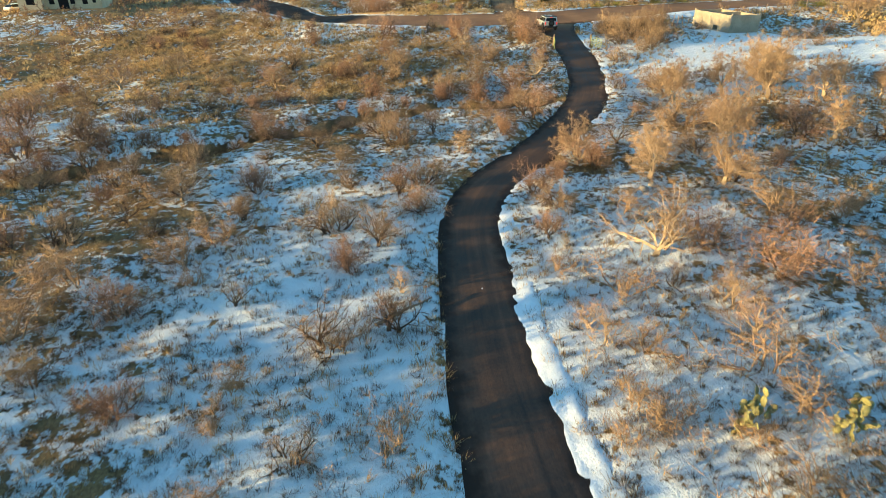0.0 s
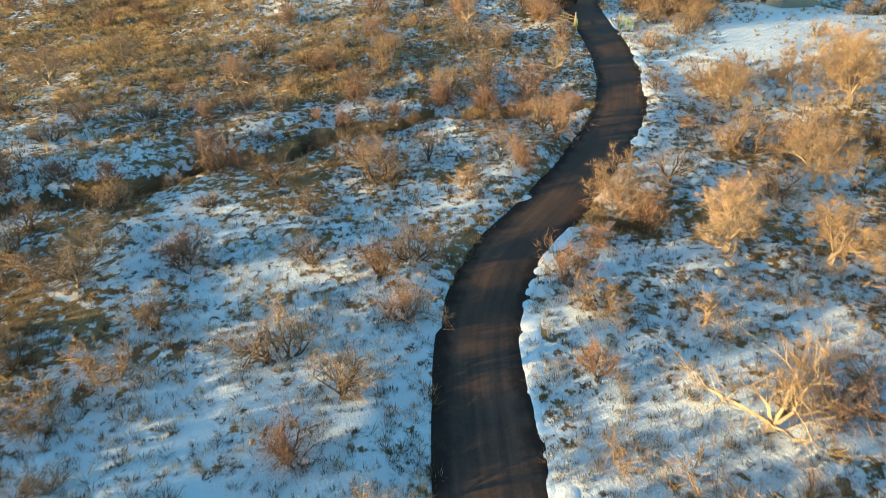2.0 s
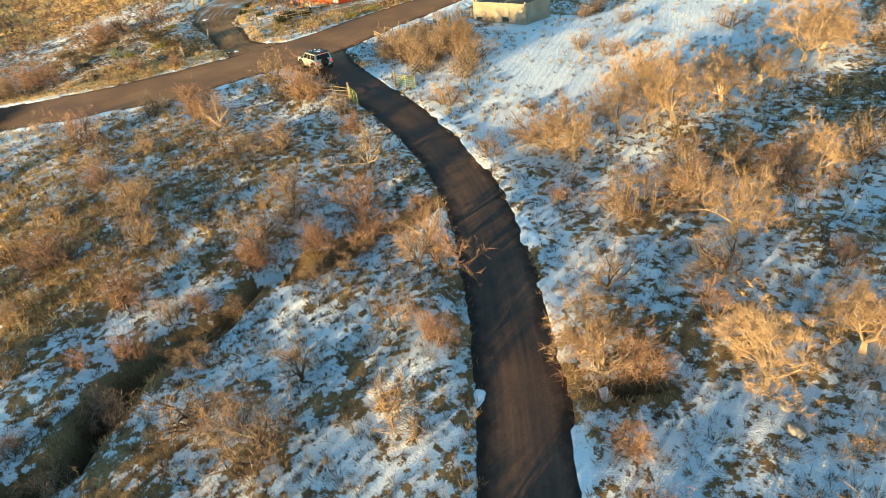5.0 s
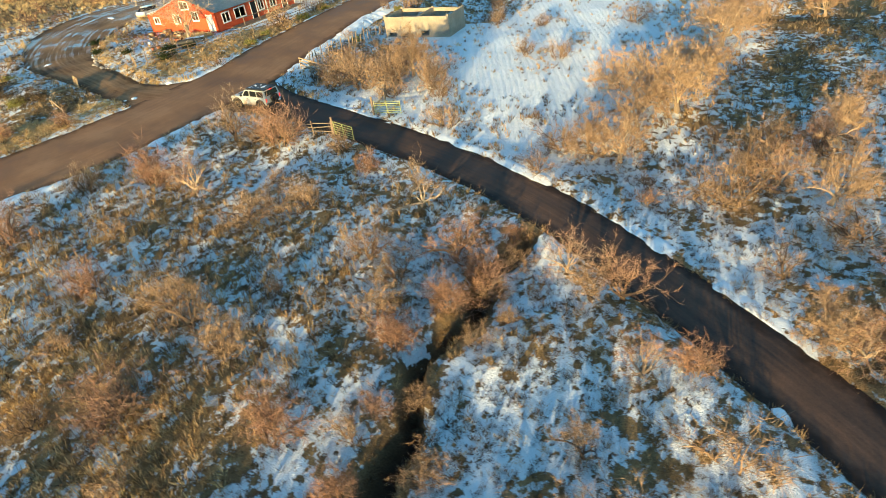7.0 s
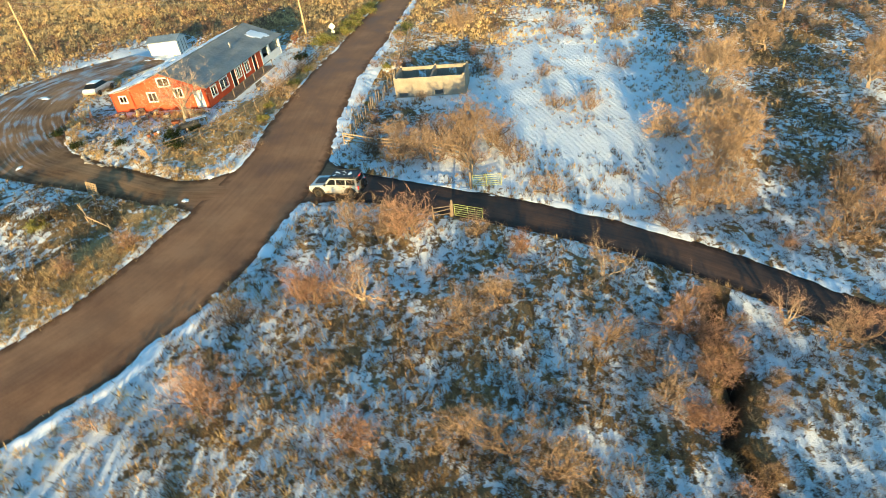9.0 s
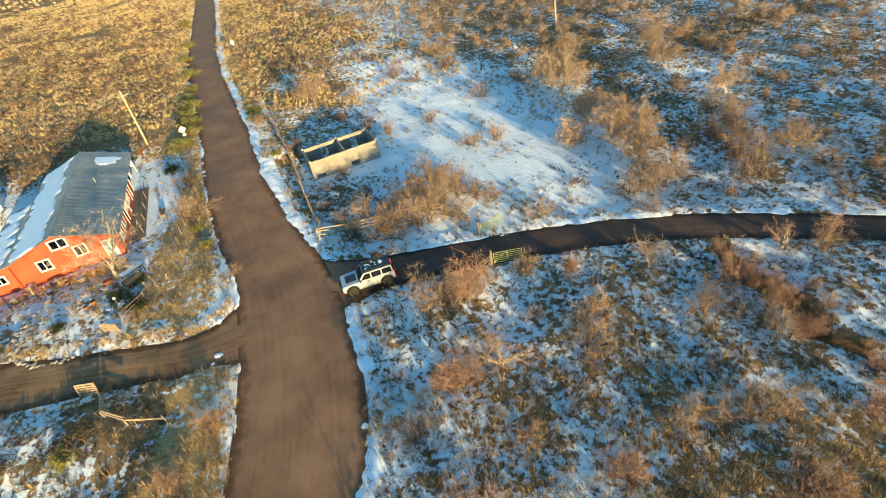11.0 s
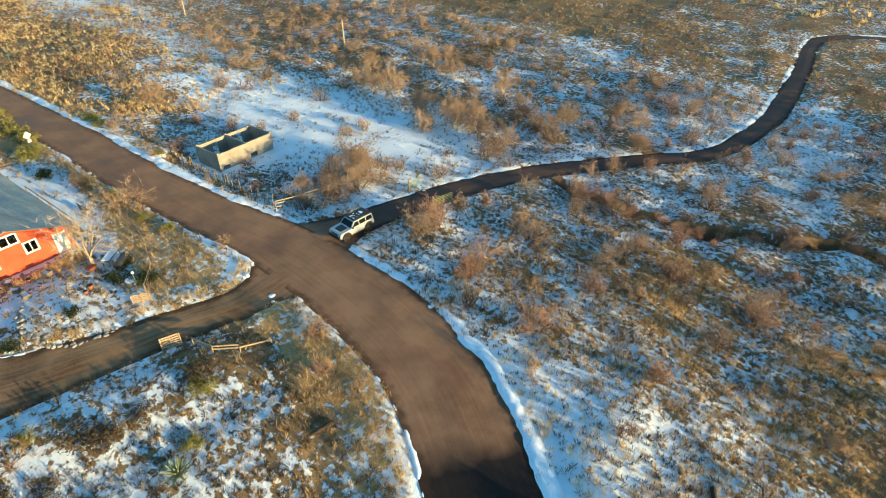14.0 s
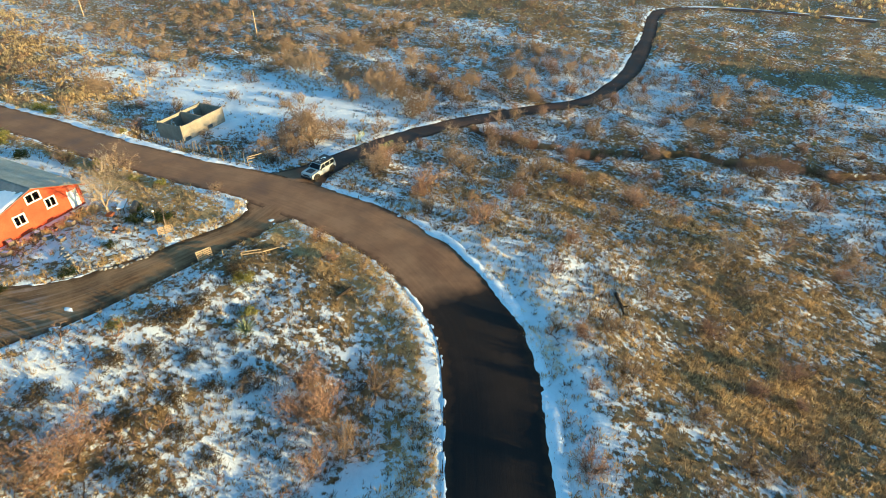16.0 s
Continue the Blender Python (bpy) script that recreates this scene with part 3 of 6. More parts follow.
rng = random.Random(11)
STOCK = {
    "bush": [plant_kind("bush", "leafless brown thorn bush standing in snow and dry grass", "bush", 100 + k, (M_BARK, M_TWIG), stems=6 + k % 3, height=1.75, spread=0.95, twigs=850,
                        thick=0.058, twig_len=0.38, twig_r=0.0062) for k in range(7)],
    "red": [plant_kind("bush", "leafless reddish bush with dense fine twigs in the snow", "bush", 140 + k, (M_BARK, M_RUST), stems=9, height=1.5, spread=0.8, twigs=1000,
                       thick=0.038, twig_len=0.36, twig_r=0.0062) for k in range(4)],
    "gnarled": [plant_kind("gnarled_bush", "airy leafless bush with crooked dark stems in the snow", "bush", 240 + k, ((M_BARK, M_PALE)[k % 2], (M_TWIG, M_RUST, M_TWIG)[k % 3]), stems=5, height=2.5, spread=0.95, twigs=900,
                           trunk=0.25, thick=0.072, twig_len=0.42, twig_r=0.0068) for k in range(5)],
    "tree": [plant_kind("mesquite_tree", "bare spreading mesquite tree with crooked pale limbs", "tree", 200 + k, (M_PALE, M_TWIG), stems=6, height=4.0, spread=1.1, twigs=4600,
                        trunk=0.7, thick=0.10, twig_len=0.55, twig_r=0.0100) for k in range(5)],
}
NOMINAL = {"gnarled": 3.4, "bush": 2.6, "red": 2.1, "tree": 6.0}
GROUPS = {"gnarled": "bushes of the scrubland", "bush": "bushes of the scrubland", "red": "bushes of the scrubland", "tree": "mesquite trees of the scrubland"}


def plant(kind, x, y, width):
    s = width / NOMINAL[kind] * rng.uniform(0.95, 1.08)
    m = pose(x, y, gz(x, y), 0, 0, rng.uniform(0, 360)) @ Matrix.Diagonal((s, s, s * rng.uniform(0.92, 1.15), 1))
    ob = copy_thing(rng.choice(STOCK[kind]), m)
    ob.matrix_basis = m
    return tagged(ob, group=GROUPS[kind])


# trees and bushes that stand out, by their place and width
SLOPE_BUSHES = [(-3.73, 43.97, 4.6), (-9.91, 43.43, 3.19), (-12.35, 35.19, 2.83), (-16.54, 33.35, 2.83), (-27.8, 50.24, 3.42), (-35.66, 63.91, 4.72), (-14.21, 46.66, 3.66), (-16.86, 35.68, 3.42),
                (-6.14, 35.03, 2.6), (-0.87, 46.99, 2.95), (-27.37, 44.12, 3.78), (-25.84, 39.24, 3.3), (-22.92, 54.96, 3.42), (-17.92, 62.26, 3.89), (-10.45, 65.01, 4.01), (-5.36, 66.47, 4.13),
                (-1.31, 34.86, 3.3), (-2.82, 33.23, 2.83), (-7.19, 58.01, 3.66), (-31.3, 69.32, 4.25), (-6.12, 28.37, 3.66), (-3.31, 25.98, 2.95), (-4.42, 23.46, 2.12), (-11.53, 30.14, 2.36),
                (-15.9, 27.9, 2.24), (-18.5, 29.9, 2.71), (-1.4, 30.51, 2.6), (-1.81, 18.76, 2.6), (-4.31, 17.44, 2.6), (-1.81, 21.67, 2.12), (-13.6, 19.9, 2.71), (-8.92, 20.42, 2.24)]
TRACK_BUSHES = [(9.69, 39.27, 3.89), (5.77, 33.17, 3.07), (10.81, 80.5, 4.96), (2.74, 78.32, 4.84), (9.96, 63.71, 4.25), (6.55, 56.95, 4.37), (3.95, 62.78, 3.89), (7.2, 50.49, 3.78), (3.82, 46.53, 2.95),
                (28.4, 43.89, 4.13), (20.1, 47.23, 5.43), (22.63, 45.4, 4.25), (13.67, 43.16, 3.19), (10.8, 38.26, 2.83), (6.67, 30.75, 3.3), (10.32, 24.35, 4.25), (5.56, 26.73, 2.24), (15.72, 22.57, 3.89),
                (10.62, 22.03, 1.89), (12.15, 19.92, 2.6), (6.36, 17.89, 2.12), (13.38, 25.37, 3.3), (7.68, 17.3, 2.36), (12.35, 18.31, 2.48), (9.26, 82.25, 4.72), (10.56, 78.36, 5.19), (12.37, 73.35, 3.07),
                (8.88, 52.64, 3.07), (7.99, 49.18, 3.54), (4.8, 44.73, 2.6), (23.84, 47.06, 5.19), (7.05, 58.74, 4.72)]
FIELD_BUSHES = [(51.26, 83.67, 3.2), (47.32, 75.78, 3.0), (37.78, 72.12, 3.0), (38.56, 68.83, 3.2), (53.7, 66.96, 4.2), (50.27, 85.23, 2.6), (46.72, 81.19, 3.0), (68.6, 78.17, 4.6), (69.38, 68.83, 4.4),
                (28.2, 76.62, 4.4), (25.93, 74.62, 3.6), (20.4, 69.36, 3.4), (22.12, 59.98, 4.2), (22.88, 87.47, 3.2), (22.58, 84.09, 4.2), (26.98, 76.1, 4.6), (34.61, 43.38, 4.4), (28.4, 46.74, 3.3),
                (19.11, 48.45, 3.0), (39.43, 105.94, 4.0), (32.2, 103.43, 4.6), (19.08, 98.55, 2.6), (18.74, 40.65, 4.4), (34.44, 60.1, 4.6), (57.93, 59.94, 4.0), (60.75, 54.6, 4.4), (24.37, 73.26, 3.0),
                (22.19, 80.58, 5.4), (22.97, 77.13, 4.8), (24.62, 79.19, 4.6), (24.13, 83.16, 4.0)]
FENCE_BUSHES = [(25.43, 88.02, 3.2), (25.96, 86.05, 3.8), (26.06, 83.6, 4.4), (26.24, 81.04, 5.2), (26.87, 78.21, 5.8), (25.24, 79, 4.8), (28.29, 80.48, 4.2)]
WEST_BUSHES = [(3.98, 57.21, 2.4), (5.61, 69.73, 3.6), (1.46, 81.51, 4.6), (-1.68, 85.01, 3.2), (4.54, 71.66, 3.3), (-6.86, 74.09, 3.0), (-4.98, 68.92, 3.4), (-5.34, 63.81, 3.7), (-0.22, 57.28, 2.9),
               (3.26, 60, 3.1), (-18.03, 70.29, 3.8), (-18.61, 64.23, 3.8), (-19.16, 41.13, 3.6), (-29.18, 45.42, 4.4), (-32.36, 41.8, 4.2), (-5.42, 47.53, 3.8), (-37.8, 32.65, 5.0), (-37.45, 49.64, 5.0),
               (0.6, 59.19, 3.6), (2.51, 72.04, 4.6), (-7.77, 82.83, 4.4), (-10.57, 64.55, 3.6), (-29.79, 94.73, 2.8), (-38.53, 89.48, 2.6), (-39.74, 97.19, 3.6), (-27.48, 82.69, 2.8), (-40.56, 84.7, 3.0)]
BEND_BUSHES = [(-12.98, 111.7, 5.0), (-16.32, 112.77, 4.4), (-9.82, 110.66, 3.6), (-14.21, 107.63, 4.2), (-3.69, 125.56, 5.4), (-2.99, 128.79, 4.6), (-11.87, 113.65, 4.0), (4.28, 127.42, 4.4), (-0.58, 128.34, 4.0),
               (-4.04, 98.38, 1.8), (-15.59, 115.33, 3.2), (-7.3, 114.09, 2.8)]
BIG_TREES = [(13.51, 35.06, 4.7), (17.9, 33.97, 4.2), (22.36, 55.39, 4.8), (30.73, 54.26, 6.6), (36.01, 54.2, 4.6), (49.83, 56.49, 9.0), (53.4, 56.89, 5.6), (22.77, 58, 4.8), (31.78, 57.09, 6.6), (33.66, 61.17, 4.6),
             (61.6, 90.6, 7.0), (30.76, 43.43, 4.4), (49.87, 40.76, 6.0), (9.83, 40.68, 3.6), (21.59, 42.38, 4.6), (38.29, 38.91, 5.4), (59.02, 37.86, 5.4), (27.18, 56.05, 5.6), (38.72, 57.22, 5.0), (41.88, 54.94, 5.0), (64.65, 49.5, 5.4)]
CROOKED_BUSHES = [(-6.3, 29.1, 3.0), (-3.3, 26.2, 2.6), (-4.6, 23.6, 2.4), (-2.2, 18.8, 2.6), (-4.8, 17.9, 2.6), (11.0, 24.8, 3.0), (18.9, 34.5, 3.0), (15.3, 38.4, 3.2), (-4.0, 45.6, 3.0), (-9.9, 43.6, 2.2), (9.7, 39.6, 3.0), (-16.5, 33.1, 2.8),
                  (-12.3, 35.7, 2.4), (-1.1, 30.6, 2.0), (-2.8, 33.3, 1.8), (5.5, 27.3, 1.8), (-11.7, 30.1, 2.2), (17.4, 25.9, 3.2), (12.1, 20.5, 2.2), (5.9, 18.9, 2.0), (-0.1, 35.1, 2.0), (31.7, 56.1, 3.6), (21.9, 57.2, 3.4)]
PLANTED = []
for k, (x, y, w) in enumerate(spline(WASH, 1.5)):
    s = 1 if k % 2 else -1
    if x > -45:
        plant(("bush", "red")[k % 2], x + rng.uniform(-0.5, 0.5), y + s * (w / 2 + rng.uniform(0.2, 1.2)), rng.uniform(1.5, 2.9))
for rows, kinds in ((SLOPE_BUSHES, ("bush", "gnarled", "red", "gnarled")), (TRACK_BUSHES, ("gnarled", "red", "bush", "gnarled")), (FIELD_BUSHES, ("bush",)), (FENCE_BUSHES, ("bush", "tree", "bush")), (WEST_BUSHES, ("bush", "bush", "red")),
                    (BEND_BUSHES, ("red", "bush")), (BIG_TREES, ("tree",)), (CROOKED_BUSHES, ("gnarled",))):
    for i, (x, y, w) in enumerate(rows):
        plant(kinds[i % len(kinds)], x, y, w)
        PLANTED.append((x, y, w))


def scatter(n, box, seed, margin, keep):
    r = np.random.RandomState(seed)
    x, y = r.uniform(box[0], box[1], n), r.uniform(box[2], box[3], n)
    near = ways(x, y)
    ok = (near > margin) & (r.rand(n) < keep(x, y)) & ~on_pad(x, y, 0.6) & (away(x, y, LINES["wash"]) > -0.15)
    return x[ok], y[ok], r


def bush_density(x, y):
    field = np.exp(-((x - 44) / 22) ** 4 - ((y - 71) / 12) ** 4) + np.exp(-((x - 46) / 28) ** 4 - ((y - 48.5) / 3.6) ** 2)
    d = 0.55 + 1.3 * fbm(x / 13, y / 13, 77) - 1.3 * field + 0.35 * np.exp(-(away(x, y, LINES["wash"]) - 1.5) ** 2 / 6)
    d = d - 0.9 * smooth(98, 102, y) * smooth(-20, -14, x) * (1 - smooth(55, 62, x))
    return np.clip(d, 0.0, 1)


def spaced(x, y, gap, taken):
    out = []
    for a, b in zip(x, y):
        if all((a - c) ** 2 + (b - d) ** 2 > (gap + e * 0.35) ** 2 for c, d, e in taken) and all((a - c) ** 2 + (b - d) ** 2 > gap * gap for c, d in out):
            out.append((float(a), float(b)))
    return out


bx, by, _ = scatter(1500, (-45, 62, 6, 118), 5, 1.1, bush_density)
for x, y in spaced(bx, by, 2.0, PLANTED)[:130]:
    plant(rng.choice(("bush", "bush", "red")), x, y, rng.uniform(1.2, 3.4))
    PLANTED.append((x, y, 2.4))


def build_far_bushes(name, n, box, seed, gap, hole, twigs, label, depth=1, twig_r=0.034):
    """Bushes too many and too far to tell apart, joined."""
    bx, by, r = scatter(n, box, seed, 1.6, lambda x, y: np.clip(0.75 + 1.2 * fbm(x / 16, y / 16, 78) - 1.4 * np.exp(-((x - 44) / 22) ** 4 - ((y - 71) / 12) ** 4) - 1.3 * np.exp(-((x - 46) / 28) ** 4 - ((y - 48.5) / 3.6) ** 2), 0, 1) * ~((x > hole[0]) & (x < hole[1]) & (y > hole[2]) & (y < hole[3])))
    models = []
    for k in range(5):
        wood, fine = grow(random.Random(400 + k), stems=4 if depth > 1 else 3, height=1.8, spread=1.05, twigs=twigs, thick=0.045, twig_len=0.55, twig_r=twig_r, depth=depth)
        v = np.array([tuple(p) for p in wood.v + fine.v])
        f = wood.f + [tuple(i + len(wood.v) for i in t) for t in fine.f]
        models.append((v, np.array(f)))
    vs, fs, n0 = [], [], 0
    for i, (x, y) in enumerate(spaced(bx, by, gap, PLANTED if depth > 1 else [])):
        v, f = models[i % 5]
        s, a = r.uniform(0.5, 1.6), r.uniform(0, 6.28)
        c, d = math.cos(a) * s, math.sin(a) * s
        vs.append(np.stack([x + v[:, 0] * c - v[:, 1] * d, y + v[:, 0] * d + v[:, 1] * c, gz(x, y) + v[:, 2] * s * 0.9], 1))
        fs.append(f + n0)
        n0 += len(v)
    me = mesh_from(name, np.vstack(vs), None, np.vstack(fs))
    me.materials.append(M_TWIG if depth > 1 else M_FARTWIG)
    return tagged(new(name, me), label, "bushes", kind="stuff")


build_far_bushes("scrub_thicket", 640, (-45, 62, 6, 100), 18, 2.6, (0, 0, 0, 0), 330, "leafless brown bushes filling the scrubland", 2, 0.013)
build_far_bushes("scrub_thicket", 150, (-24, 26, 8, 34), 19, 1.5, (0, 0, 0, 0), 330, "leafless brown bushes filling the scrubland", 2, 0.011)
build_far_bushes("scrub_thicket", 700, (50, 118, 8, 72), 20, 2.4, (0, 0, 0, 0), 260, "leafless brown bushes beyond the snowy field", 2, 0.016)
build_far_bushes("scrub_bushes", 5200, (-95, 150, -95, 190), 15, 2.1, (-45, 62, 6, 118), 60, "scattered leafless thorn bushes on the snowy slopes")

build_far_bushes("scrub_bushes", 2600, (-80, 190, 118, 330), 16, 2.3, (-45, 62, 6, 118), 60, "scattered leafless thorn bushes on the far slope")
build_far_bushes("scrub_bushes", 1800, (-230, 330, 140, 470), 17, 4.0, (-80, 190, 100, 330), 60, "scattered leafless thorn bushes on the far plain")


def build_grass(name, mat, n, box, seed, size, blades, keep, label, lean=0.55, margin=0.15, fat=0.045):
    x, y, r = scatter(n, box, seed, margin, keep)
    k = len(x)
    z = ground_z(x, y)
    h = size * r.uniform(0.45, 1.35, k)
    a = r.uniform(0, 6.283, (k, blades))
    out = r.uniform(0.1, lean, (k, blades)) * h[:, None]
    foot = r.uniform(0.02, 0.55, (k, blades)) * h[:, None]
    w = fat * size / 0.4 * r.uniform(0.6, 1.4, (k, blades))
    top = h[:, None] * r.uniform(0.5, 1.0, (k, blades))
    ca, sa = np.cos(a), np.sin(a)
    px, py = x[:, None] + ca * foot, y[:, None] + sa * foot
    low = np.broadcast_to(z[:, None] - 0.03, px.shape)
    v = np.stack([np.stack([px - sa * w, py + ca * w, low], 2), np.stack([px + sa * w, py - ca * w, low], 2),
                  np.stack([px + ca * out, py + sa * out, z[:, None] + top], 2)], 2)
    me = mesh_from(name, v.reshape(-1, 3), None, np.arange(k * blades * 3).reshape(-1, 3))
    set_attr(me, "tint", np.repeat(r.rand(k), blades * 3))
    me.materials.append(mat)
    return tagged(new(name, me), label, "grass", kind="stuff")


def grass_density(x, y):
    s = snow_cover(x, y, np.full(x.shape, 9.0))
    return np.clip(1.1 - 0.8 * s + 1.0 * fbm(x / 5, y / 5, 88), 0.06, 1)


def scrub_density(x, y):
    field = np.exp(-((x - 44) / 22) ** 4 - ((y - 71) / 12) ** 4)
    return np.clip(0.55 + 1.1 * fbm(x / 7, y / 7, 99) + 0.35 * (1 - smooth(22, 34, y)) + 0.5 * np.exp(-((x - 46) / 28) ** 4 - ((y - 48.5) / 4.5) ** 2) - 0.9 * field, 0, 1) * ~((y > 97) & (x > -20))


NEAR_LAND, MID_LAND, FAR_LAND = (-20, 24, 8, 62), (-50, 62, 8, 130), (-110, 170, -90, 210)


def outside(land_box):
    a, b, c, d = land_box
    return lambda x, y: ~((x > a) & (x < b) & (y > c) & (y < d))


build_grass("dry_grass", M_GRASS, 12000, NEAR_LAND, 3, 0.28, 18, grass_density, "tufts of dry golden bunch grass poking through snow", lean=1.3, fat=0.017)
build_grass("dry_grass", M_GRASS, 48000, MID_LAND, 3, 0.40, 10, lambda x, y: grass_density(x, y) * outside(NEAR_LAND)(x, y), "tufts of dry golden bunch grass poking through snow", lean=0.9, fat=0.035)
build_grass("verge_grass", M_VERGE, 9000, (-12, 50, 96, 126), 23, 0.15, 18, lambda x, y: np.clip(1.0 - 1.1 * snow_cover(x, y, np.full(x.shape, 9.0)) + 0.8 * fbm(x / 4, y / 4, 89), 0.03, 1),
            "thick golden grass on the roadside verges", lean=1.2, fat=0.015)
build_grass("verge_grass", M_VERGE, 15000, (-24, 12, 93, 124), 37, 0.23, 20, lambda x, y: np.clip(1.35 - np.abs(away(x, y, LINES["road"]) - 2.0) / 2.6 + 0.8 * fbm(x / 2.5, y / 2.5, 90), 0, 1) * ((x + 6) * 36.2 + (y - 93.3) * 35 > 0),
            "tall golden grass along the inside of the bend", lean=1.3, fat=0.016)
build_grass("slope_grass", M_GRASS, 10000, (-50, 3, 58, 98), 27, 0.42, 13, grass_density, "taller tan grass on the western slope", lean=0.9, fat=0.020)
build_grass("slope_grass", M_VERGE, 7000, (-52, -8, 58, 98), 28, 0.36, 18, lambda x, y: np.clip(0.25 + 1.6 * fbm(x / 5, y / 5, 85), 0, 1), "clumps of golden grass on the western slope", lean=1.1, fat=0.018)
build_grass("shade_weeds", M_SAGE, 1600, (20, 42, 74, 94), 29, 0.32, 14, lambda x, y: np.exp(-((x - 31) / 6) ** 2 - ((y - 85) / 5) ** 2) * (fbm(x / 3, y / 3, 93) > -0.05), "dark weeds in the shade behind the rail fence", lean=1.2, fat=0.03)
build_grass("far_grass", M_GRASS, 80000, FAR_LAND, 13, 0.5, 6, lambda x, y: grass_density(x, y) * outside(MID_LAND)(x, y) * np.clip(1.2 - np.hypot(x - 20, y - 80) / 150, 0.1, 1), "distant tufts of dry grass in the snow", lean=0.9, fat=0.075)
build_grass("hill_grass", M_VERGE, 52000, (60, 215, 66, 255), 53, 0.55, 8, lambda x, y: np.clip(0.75 - 0.8 * snow_cover(x, y, np.full(x.shape, 9.0)) + 0.9 * fbm(x / 7, y / 7, 91), 0, 1), "golden grass on the hillside beyond the fence", lean=1.0, fat=0.06)
build_grass("hill_grass", M_VERGE, 44000, (-75, 70, 139, 250), 57, 0.55, 8, lambda x, y: np.clip(0.75 - 0.6 * snow_cover(x, y, np.full(x.shape, 9.0)) + 0.9 * fbm(x / 8, y / 8, 87), 0, 1), "golden grass on the slope beyond the house", lean=1.0, fat=0.055)
build_grass("far_grass", M_VERGE, 60000, (-300, 460, -150, 520), 58, 1.1, 5, lambda x, y: outside((-75, 215, -60, 255))(x, y) * np.clip(0.7 + 0.9 * fbm(x / 14, y / 14, 86), 0, 1), "golden grass on the far plain", lean=1.0, fat=0.16)
build_grass("low_scrub", M_SAGE, 17000, NEAR_LAND, 4, 0.21, 20, scrub_density, "low grey-brown scrub clumps in the snow", lean=1.2, fat=0.019)
build_grass("low_scrub", M_SAGE, 26000, MID_LAND, 4, 0.30, 9, lambda x, y: scrub_density(x, y) * outside(NEAR_LAND)(x, y), "low grey-green scrub clumps in the snow", lean=1.2, fat=0.045)

build_grass("low_scrub", M_SAGE, 7000, (-26, 15, 50, 91), 44, 0.27, 12, lambda x, y: np.clip(0.55 + 1.2 * fbm(x / 4, y / 4, 97), 0, 1), "low olive-brown scrub clumps in the snow", lean=1.3, fat=0.03)
build_grass("low_scrub", M_SAGE, 1800, (16, 78, 41, 56), 45, 0.30, 9, lambda x, y: np.clip(0.5 * np.exp(-((y - 48.5) / 4.5) ** 2) + 0.9 * fbm(x / 4, y / 4, 96), 0, 1), "low olive-brown scrub clumps in the snow", lean=1.3, fat=0.05)

build_grass("low_scrub", M_SAGE, 4200, (-22, 12, 101, 128), 46, 0.33, 20, lambda x, y: np.clip(0.35 + 1.3 * fbm(x / 3, y / 3, 95) - np.exp(-((x - 3) / 5) ** 2 - ((y - 124) / 3) ** 2), 0, 1), "low olive-brown scrub clumps in the bend of the road", lean=1.2, fat=0.022)
build_grass("yard_weeds", M_SAGE, 900, (12, 30, 102, 127), 47, 0.24, 14, lambda x, y: np.clip(0.3 + 1.4 * fbm(x / 2.5, y / 2.5, 94), 0, 1), "low dry weeds in the snow of the house yard", lean=1.3, fat=0.03)
build_grass("yard_grass", M_VERGE, 5200, (10, 34, 97, 132), 48, 0.40, 14, lambda x, y: np.clip(1.3 - np.abs(away(x, y, LINES["yard"]) - 1.1) / 0.9 + 0.6 * fbm(x / 1.8, y / 1.8, 92), 0, 1) * (x > 11.5), "clumps of dry golden grass along the edge of the house yard", lean=1.0, fat=0.024)
build_grass("yard_grass", M_VERGE, 260, (23.4, 26.0, 109, 122), 49, 0.55, 16, lambda x, y: np.ones(x.shape), "dry golden garden plants against the red house wall", lean=0.9, fat=0.03, margin=0.0)


# ---------------------------------------------------------------- building helpers
def part(name, bm, mat, parent=None, label=""):
    me = bpy.data.meshes.new(name)
    bm.normal_update()
    bm.to_mesh(me)
    bm.free()
    me.materials.append(mat)
    ob = new(name, me)
    ob.parent = parent
    if label:
        tagged(ob, label)
    return ob


def box(bm, x0, y0, z0, x1, y1, z1, m=None, bevel=0.0):
    r = bmesh.ops.create_cube(bm, size=1.0)
    bmesh.ops.transform(bm, matrix=Matrix.LocRotScale(((x0 + x1) / 2, (y0 + y1) / 2, (z0 + z1) / 2), None, (abs(x1 - x0), abs(y1 - y0), abs(z1 - z0))), verts=r["verts"])
    if bevel:
        es = list({e for v in r["verts"] for e in v.link_edges})
        out = bmesh.ops.bevel(bm, geom=es, offset=bevel, segments=2, affect="EDGES")
        vs = list({v for f in out["faces"] for v in f.verts} | {v for v in r["verts"] if v.is_valid})
    else:
        vs = r["verts"]
    if m is not None:
        bmesh.ops.transform(bm, matrix=m, verts=vs)
    return vs


def boxed(name, dims, mat, parent, label="", m=None, bevel=0.0):
    bm = bmesh.new()
    box(bm, *dims, m=m, bevel=bevel)
    return part(name, bm, mat, parent, label)


def thing(name, m, label, category, group=""):
    root = new(name)
    root.matrix_basis = m
    return tagged(root, label, category, group)


